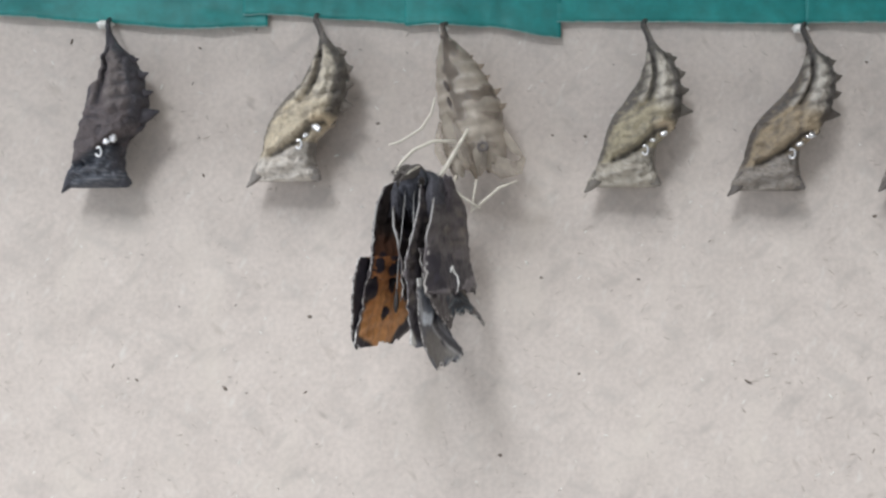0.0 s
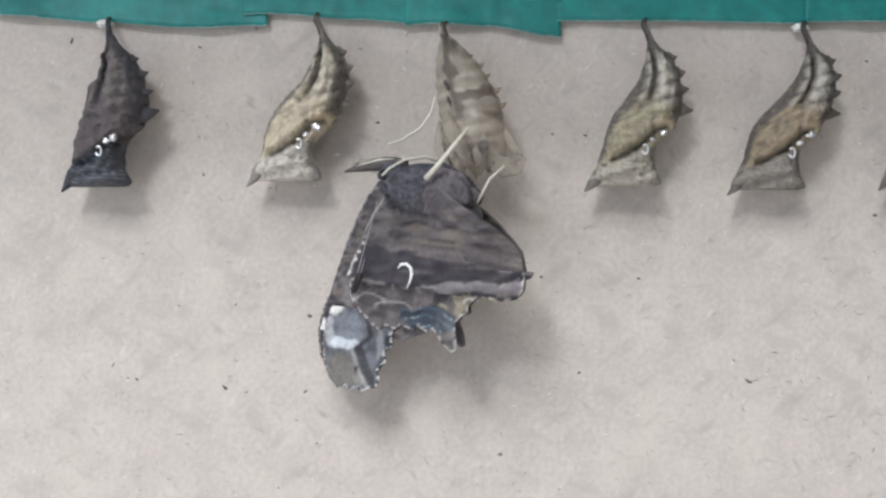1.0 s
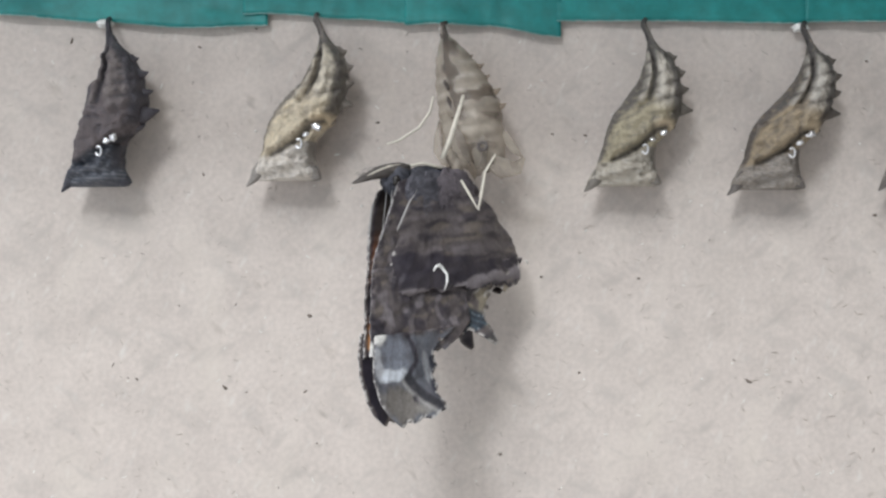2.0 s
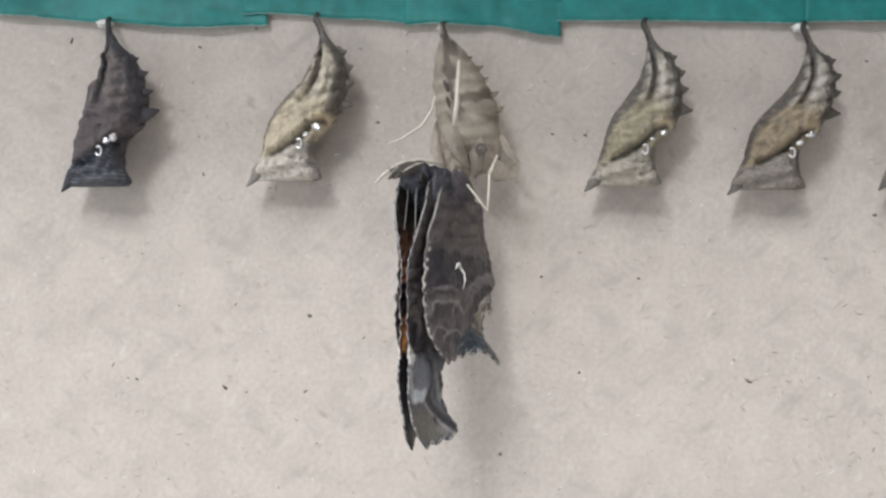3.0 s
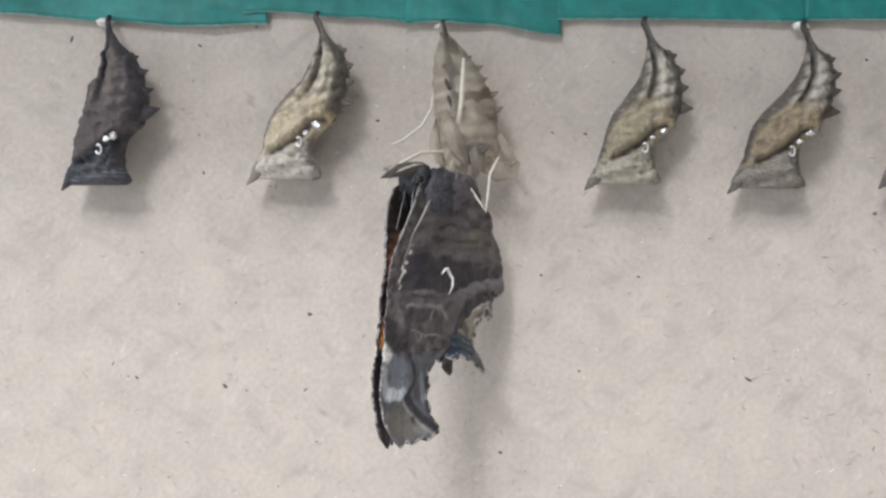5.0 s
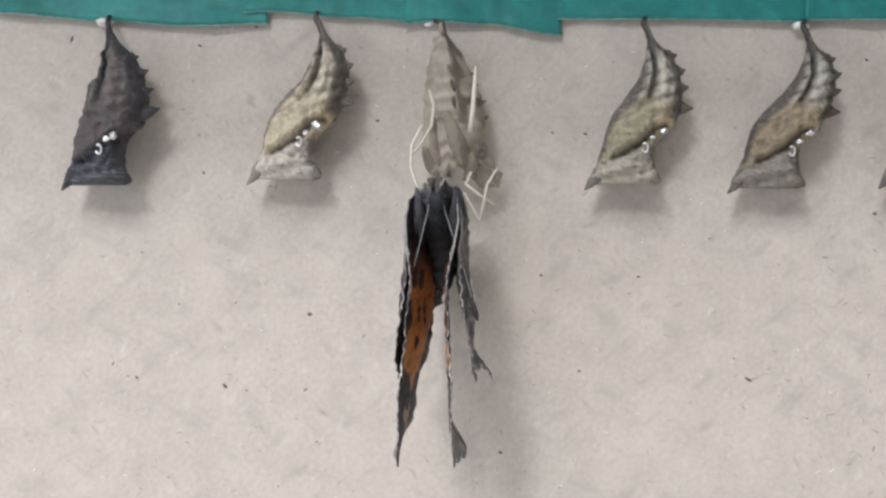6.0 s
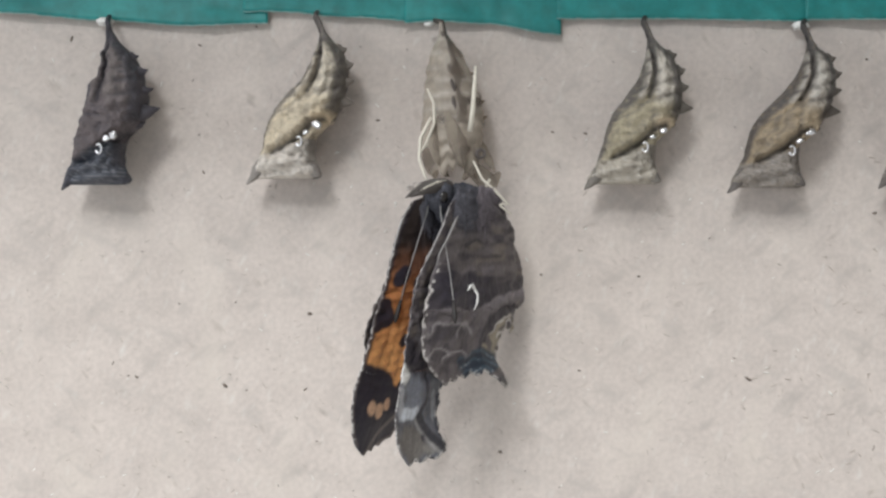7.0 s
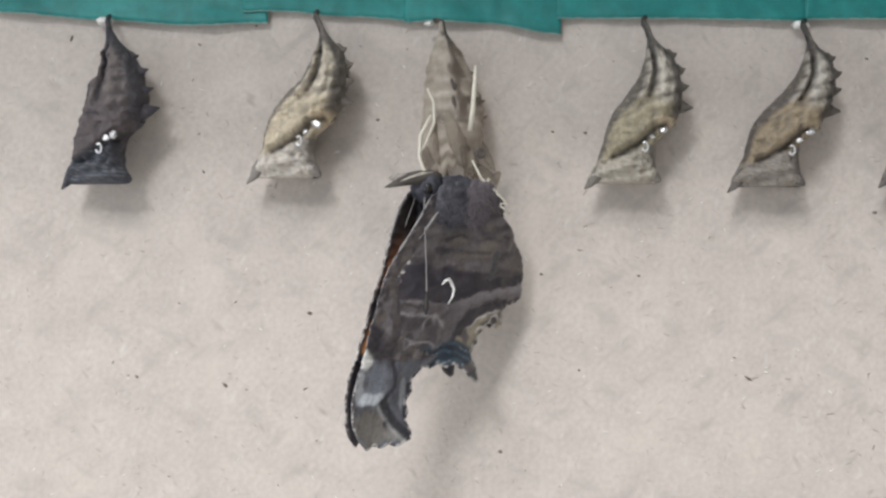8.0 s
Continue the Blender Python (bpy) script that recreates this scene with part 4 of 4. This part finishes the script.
tube(bm, fine_pts, fine_rad, 22)
part("abdomen", bm, BELLY, BUTTERFLY, "dark ringed abdomen")
bm = bmesh.new()
blob(bm, spot_at(-92, 0, -6), (28 * KB, 25 * KB, 26 * KB), 0.2, 20, 3)
fur(bm, (-92, 0, -6), (28, 25, 26), 700, 10)
HEAD = part("head", bm, FUR, BUTTERFLY, "small furry head")
for s in (-1, 1):
    bm = bmesh.new()
    blob(bm, spot_at(-103, s * 16, -8), (10 * KB, 9 * KB, 11 * KB), 0.02, 18, 4)
    part("eye", bm, EYE, HEAD, "dark round eye")
    bm = bmesh.new()
    tube(bm, [spot_at(-70, s * 9, 12), spot_at(-88, s * 9, 13), spot_at(-106, s * 9, 11), spot_at(-124, s * 8, 8), spot_at(-142, s * 7, 3), spot_at(-162, s * 6, -3), spot_at(-182, s * 5, -10)],
         [8 * KB, 11 * KB, 12 * KB, 11 * KB, 8 * KB, 5 * KB, 1.2 * KB], 12, 0.7)
    fur(bm, (-118, s * 9, 8), (50, 8, 9), 260, 8)
    palp = part("palp", bm, PALP, HEAD, "hairy brown palp")
    bm = bmesh.new()
    tube(bm, [spot_at(-92, s * 15, 20), spot_at(-118, s * 15, 16), spot_at(-142, s * 11, 8), spot_at(-160, s * 9, 1)], [0.8 * KB, 2.2 * KB, 2.0 * KB, 0.7 * KB], 8)
    part("pale_stripe", bm, LIMB, palp, "pale stripe")
    bm = bmesh.new()
    tube(bm, [spot_at(-104, s * 10, -6), spot_at(-110, s * 14, -34), spot_at(-119, s * 27, -80), spot_at(-130, s * 44, -140), spot_at(-138, s * 55, -186)],
         [1.4 * KB, 1.0 * KB, 0.8 * KB, 0.8 * KB, 1.1 * KB], 8)
    ant = part("antenna", bm, HORN, HEAD, "thin grey antenna")
    ANTENNAE.append((s, ant))
    bm = bmesh.new()
    tube(bm, [spot_at(-137, s * 54, -182), spot_at(-140, s * 57, -196), spot_at(-143, s * 60, -210), spot_at(-145, s * 62, -220)], [1.6 * KB, 4 * KB, 4.6 * KB, 1.6 * KB], 10)
    part("antenna_club", bm, CLUB, ant, "dark antenna club")


def leg(pts, rad):
    bm = bmesh.new()
    tube(bm, [spot_at(x, y, z) for x, y, z in pts], [r * KB for r in rad], 8)
    return part("leg", bm, LIMB, BUTTERFLY, "pale thin leg")


# each leg is drawn from its foot; foot and turn are keyed to fit the camera's view while the body turns
LEGS = [leg([(0, 0, 0), (-6, 2, -28), (-26, 8, -56), (-62, 14, -78), (-84, 16, -84)], [2.0, 2.6, 2.8, 2.6, 2.0]),
        leg([(0, 0, 0), (-20, -6, -38), (-36, -6, -68), (-56, 0, -100)], [2.6, 3.8, 4.2, 4.6]),
        leg([(0, 0, 0), (-19, -4, -30), (-25, -4, -62), (-32, 0, -94), (-45, 4, -70), (-60, 8, -42)], [1.8, 2.4, 2.8, 2.8, 2.4, 2.2]),
        leg([(0, 0, 0), (-26, 2, -20), (-52, 6, -36), (-70, 20, -20)], [1.8, 2.6, 2.8, 2.8]),
        leg([(0, 0, 0), (12, 2, 14), (36, 6, 32), (72, 14, 42), (112, 26, 36)], [1.8, 2.6, 3.0, 3.0, 2.6])]


# ---- what moves ----
# seconds; body axis u, height v, turn, lean; fan of right fore, right hind wing, then their swing outwards; the same for the left wings;
# sweep of the right hind wing; how far the tip, middle and hind edge are drawn in
STATES = [
    (0, 752, 316, 74, 0, -4, 0, 9, 13, 9, 0, 5, -5, 0, 125, 26, 74),
    (0.3, 753, 318, 74, 0, -4, 0, 9, 13, 9, 0, 5, -5, 0, 118, 16, 70),
    (0.5, 754, 322, 70, 0, -4, 0, 4, 14, 8, 0, 5, -4, 0, 107, 4, 66),
    (0.6, 746, 312, 46, 2, 2, 3, 3, 10, 3, -2, 0, -5, 1, 95, 5, 45),
    (0.7, 739.4, 309.1, 34.6, 4.9, 2.4, 2.6, 2.2, 7.8, -1.4, -2.6, -3.2, -7.8, 3.2, 85, 4, 33),
    (0.8, 756.5, 308.3, 19.4, 1.2, -0.9, -0.6, -1.6, 2.8, 1.5, 0.6, 0.5, -2.8, 2.2, 70, 3, 32),
    (1, 788.3, 306.9, -8.9, -5.5, -6.9, -6.7, -8.5, -6.4, 6.9, 6.7, 8.3, 5.3, 0.3, 44, 2, 38),
    (1.3, 794.1, 314.4, -7.8, -1.7, -7, -6.7, -8.3, -6, 7, 6.7, 8.1, 5, 1.1, 34, 2, 39),
    (1.5, 798, 319.5, -7, 0.7, -7, -6.7, -8.1, -5.8, 7, 6.7, 7.9, 4.8, 1.6, 28, 1, 40),
    (1.7, 774.6, 307.8, 37.8, 5.5, 1.9, 1.3, 5.5, 2.5, -1.9, -1.3, -5.7, -3.5, -1.2, 34, 1, 44),
    (2.3, 768.7, 310.3, 40.1, -0.4, -0.1, 1.7, 12.2, 9.3, -1.4, -1.7, -11.4, -10.3, -0.7, 14, 0, 18),
    (2.8, 763.9, 312.4, 42, -5.3, -1.7, 2, 17.7, 15, 0.2, -1.9, -17.1, -15.9, -0.3, 0, 0, 0),
    (2.9, 763.9, 312.4, 42, -5.3, -1.7, 2, 17.7, 15, 0.2, -1.9, -17.1, -15.9, -0.3, 0, 0, 0),
    (3, 773.8, 310.7, 63.7, 1.6, 1.9, 3.3, 5.3, 10.2, -3.4, -0.1, -4.5, -1.9, 0.6, 0, 0, 0),
    (3.1, 772, 303.4, 54, 0.4, 0.2, 0, 3.8, 7.5, -1.7, 0.6, -3, -6.5, -0.2, 0, 0, 0),
    (3.3, 768.8, 301.5, 51.5, 0.1, -0.2, -0.8, 3.5, 6.8, -1.3, 0.8, -2.7, -7.7, -0.4, 0, 0, 0),
    (3.5, 768.8, 301.5, 51.5, 0.1, -0.2, -0.8, 3.5, 6.8, -1.3, 0.8, -2.7, -7.7, -0.4, 0, 0, 0),
    (3.7, 766.8, 301.5, 51.5, 0.1, -0.2, -0.8, 3.5, 6.8, -1.3, 0.8, -2.7, -7.7, -0.4, 0, 0, 0),
    (4, 785.9, 311.1, 46.5, -3.6, -1.3, -1.6, 11, 9.6, -0.2, 1.6, -10.2, -10.5, -0.4, 0, 0, 0),
    (4.2, 784.9, 314.1, 46.5, -3.6, -1.3, -1.6, 11, 9.6, -0.2, 1.6, -10.2, -10.5, -0.4, 0, 0, 0),
    (4.4, 784.9, 314.1, 46.5, -3.6, -1.3, -1.6, 11, 9.6, -0.2, 1.6, -10.2, -10.5, -0.4, 0, 0, 0),
    (4.5, 789.6, 317.5, 53.3, -3.1, 1.9, 1, 5.3, 10.3, 6.8, 7.6, -7, -0.8, -0.8, 0, 0, 0),
    (4.6, 784.9, 314.1, 46.5, -3.6, -1.3, -1.6, 11, 9.6, -0.2, 1.6, -10.2, -10.5, -0.4, 0, 0, 0),
    (4.7, 784.9, 314.1, 46.5, -3.6, -1.3, -1.6, 11, 9.6, -0.2, 1.6, -10.2, -10.5, -0.4, 0, 0, 0),
    (5.2, 782.4, 323.5, 66.9, -0.8, -1.5, -0.2, 4.7, 5.3, -0, 1.3, -3.9, -3.3, -0.2, 0, 0, 0),
    (5.8, 780, 332.9, 87.4, 1.9, -1.6, 1.1, -1.6, 1.1, 1.6, 1, 0.6, 5, -0.1, 0, 0, 0),
    (5.9, 780, 332.9, 87.4, 1.9, -1.6, 1.1, -1.6, 1.1, 1.6, 1, 0.6, 5, -0.1, 0, 0, 0),
    (6, 770.3, 341.7, 87.4, 2.4, 3.3, 2.5, -1.1, 8.3, 8.4, 8.9, 4.6, 9.2, -0, 0, 0, 0),
    (6.1, 770.3, 341.7, 87.4, 2.4, 3.3, 2.5, -1.1, 8.3, 8.4, 8.9, 9, 9, -0, 0, 0, 0),
    (6.2, 791.7, 340.9, 77.7, 7.1, 4.7, 2, -6.4, 1.7, 9.8, 10.2, 9.3, 15.3, 0, 0, 0, 0),
    (6.3, 791.7, 340.9, 77.7, 7.1, 4.7, 2, -6.4, 1.7, 9.8, 10.2, 9.3, 15.3, 0, 0, 0, 0),
    (6.4, 778.9, 330.2, 70.8, 7.4, -2.5, 0.2, -6.8, -2.7, 1, -0.2, 7.6, 1.7, -0.2, 0, 0, 0),
    (6.5, 799.7, 344.9, 76.4, 8, 2.6, 1.4, -7.8, -0.2, 6.5, 7.9, 11.5, 18.3, -0.5, 0, 0, 0),
    (6.6, 787.2, 337.9, 71.5, 8.9, -2.3, 0.5, -9.4, -7.2, 0.8, -0.5, 10.2, 6.2, -0.9, 0, 0, 0),
    (6.7, 822.7, 348.7, 58.8, 2.8, 3, 3, -4, 1, 8.3, 8.6, 14.9, 24.8, -0.8, 0, 0, 0),
    (6.8, 824.9, 343.9, 55.4, 1.5, 3, 0.8, -3.3, 2.5, 10.6, 11, 8.6, 18.6, -0.3, 0, 0, 0),
    (6.9, 819.5, 332.9, 43.6, -1.2, 3, -1.7, -1.8, -4.3, -4.5, 1.7, 2.6, 3.2, -0, 0, 0, 0),
    (7, 824.9, 343.9, 55.4, 1.5, 3, 0.8, -3.3, 2.5, 10.6, 11, 8.6, 18.6, -0.3, 0, 0, 0),
    (7.1, 819.5, 332.9, 43.6, -1.2, 3, -1.7, -1.8, -4.3, -4.5, 1.7, 2.6, 3.2, -0, 0, 0, 0),
    (7.2, 824.9, 343.9, 55.4, 1.5, 3, 0.8, -3.3, 2.5, 10.6, 11, 8.6, 18.6, -0.3, 0, 0, 0),
    (7.3, 819.1, 357.4, 57.3, 3.7, 4.1, 3, -0.3, 8.1, 24, 22.6, 29.2, 31.7, 0.7, 0, 0, 0),
    (7.4, 787.2, 337.9, 71.5, 8.9, -2.3, 0.5, -9.4, -7.2, 0.8, -0.5, 10.2, 6.2, -0.9, 0, 0, 0),
    (7.5, 809, 352.8, 63.1, 4.3, 3.4, 3.5, -4.7, 4.6, 5.2, 5.9, 13.7, 22.3, -0.9, 0, 0, 0),
    (7.6, 824.2, 343.8, 56.4, 1.5, 2, 0, -3.9, 2.2, 5.4, 5.3, 18, 26.6, -0.3, 0, 0, 0),
    (7.7, 822.4, 334.3, 43.6, -1.2, 2.8, -1.6, -3.1, -5.8, -4.3, 1.5, 3.9, 4.7, -0.1, 0, 0, 0),
    (7.8, 824.2, 343.8, 56.4, 1.5, 2, 0, -3.9, 2.2, 5.4, 5.3, 18, 26.6, -0.3, 0, 0, 0),
    (7.9, 824.2, 343.8, 56.4, 1.5, 2, 0, -3.9, 2.2, 5.4, 5.3, 18, 26.6, -0.3, 0, 0, 0),
    (8, 818.8, 332.7, 43.5, -1.2, 1.9, 0, -5.4, -4.8, -3.4, -0, 6.2, 3.7, -0.3, 0, 0, 0)]

# seconds, then for each leg: foot u, v, d and its turn in the board's plane
GRIPS = [
    (0.0, (770, 168, 130, 0), (828, 224, 200, 2), (916, 316, 140, 38), (850, 364, 150, 70), (700, 300, 240, -10)),
    (0.7, (770, 168, 130, 0), (828, 224, 200, 8), (900, 300, 140, 24), (845, 376, 150, 70), (674, 306, 170, 6)),
    (1.5, (770, 168, 130, 0), (828, 222, 230, 16), (878, 270, 230, 0), (830, 388, 150, 70), (680, 312, 170, 6)),
    (1.7, (770, 168, 130, 0), (826, 190, 220, 0), (878, 270, 230, 0), (840, 380, 150, 70), (676, 318, 200, 4)),
    (2.8, (770, 166, 130, 0), (812, 104, 190, -25), (880, 272, 180, -9), (852, 358, 150, 70), (664, 322, 240, 0)),
    (4.7, (768, 166, 130, 0), (816, 100, 190, -25), (882, 272, 180, -9), (858, 366, 150, 70), (668, 326, 240, 0)),
    (5.8, (760, 160, 130, -28), (842, 118, 190, -24), (888, 300, 150, 10), (870, 360, 150, 70), (744, 343, 230, -72)),
    (6.6, (756, 158, 130, -37), (842, 118, 190, -24), (838, 286, 160, -58), (905, 380, 160, 75), (762, 330, 240, -72)),
    (8.0, (756, 158, 130, -37), (842, 118, 190, -24), (836, 286, 160, -58), (903, 380, 160, 75), (762, 326, 240, -72))]


def glide(rows, t):
    """The row at t, eased between its neighbours."""
    if t <= rows[0][0]:
        return rows[0]
    for a, b in zip(rows, rows[1:]):
        if t <= b[0]:
            k = smooth(a[0], b[0], t)
            return tuple(tuple(p + (q - p) * k for p, q in zip(x, y)) if isinstance(x, tuple) else x + (y - x) * k for x, y in zip(a, b))
    return rows[-1]


def stance(s):
    return Matrix.Translation(at(s[1] + 6 * math.sin(radians(s[3])), s[2], DEPTH)) @ pose(0, 0, 0, 0, -s[4], 0) @ pose(0, 0, 0, 0, 0, s[3])


def motions():
    walk(BUTTERFLY, [(s[0], stance(s)) for s in STATES])
    for word, side, i, more, shift in (("right", -1, 5, 1.0, 0.5), ("left", 1, 9, 1.3, 0.1)):
        fore, mid_, tip, hind, low = WINGS[word]
        walk(fore, [(s[0], pose(0, 0, -24 * KB, side * s[i + 2], 0, -side * s[i]) @ pose(0, 0, 24 * KB)) for s in STATES])
        walk(hind, [(s[0], pose(0, 0, -24 * KB, side * s[i + 3], 0, -side * s[i + 1]) @ pose(0, 0, 0, 0, s[13] if side < 0 else 0, 0) @ pose(0, 0, 24 * KB)) for s in STATES])
        # each panel slides up under the one above it, along the wing's leading edge, and is drawn out as the wing grows
        walk(mid_, [(s[0], pose(s[15] * 0.36 * KB, side * s[15] * 0.06 * KB, s[15] * KB)) for s in STATES])
        walk(tip, [(s[0], pose(s[14] * shift * KB, side * s[14] * 0.05 * KB, s[14] * more * KB)) for s in STATES])
        walk(low, [(s[0], pose(s[16] * 0.5 * KB, -side * s[16] * 0.06 * KB, s[16] * KB)) for s in STATES])
    for s, ob in ANTENNAE:               # held together at first, spread later
        walk(ob, [(t, pose(-104 * KB, s * 10 * KB, -6 * KB, -s * a, 0, 0) @ pose(104 * KB, -s * 10 * KB, 6 * KB)) for t, a in ((0.0, 13), (4.7, 13), (5.8, 0), (8.0, 0))])
    for i, ob in enumerate(LEGS):
        rows = []
        for s in STATES:
            u, v, d, turn = glide(GRIPS, s[0])[1 + i]
            rows.append((s[0], stance(s).inverted() @ Matrix.Translation(at(u, v, d)) @ pose(0, 0, 0, 0, turn, 0)))
        walk(ob, rows)
    husk_at = at(782, 40, 70)
    walk(HUSK_THING, [(t, Matrix.Translation(husk_at) @ pose(0, 0, 0, 0, r, w)) for t, w, r in
                      ((0.0, -18, -13), (1.7, -18, -13), (2.8, -12, -10), (4.7, -12, -10), (5.8, 20, -3), (6.6, 24, -2), (8.0, 24, -2))])


motions()
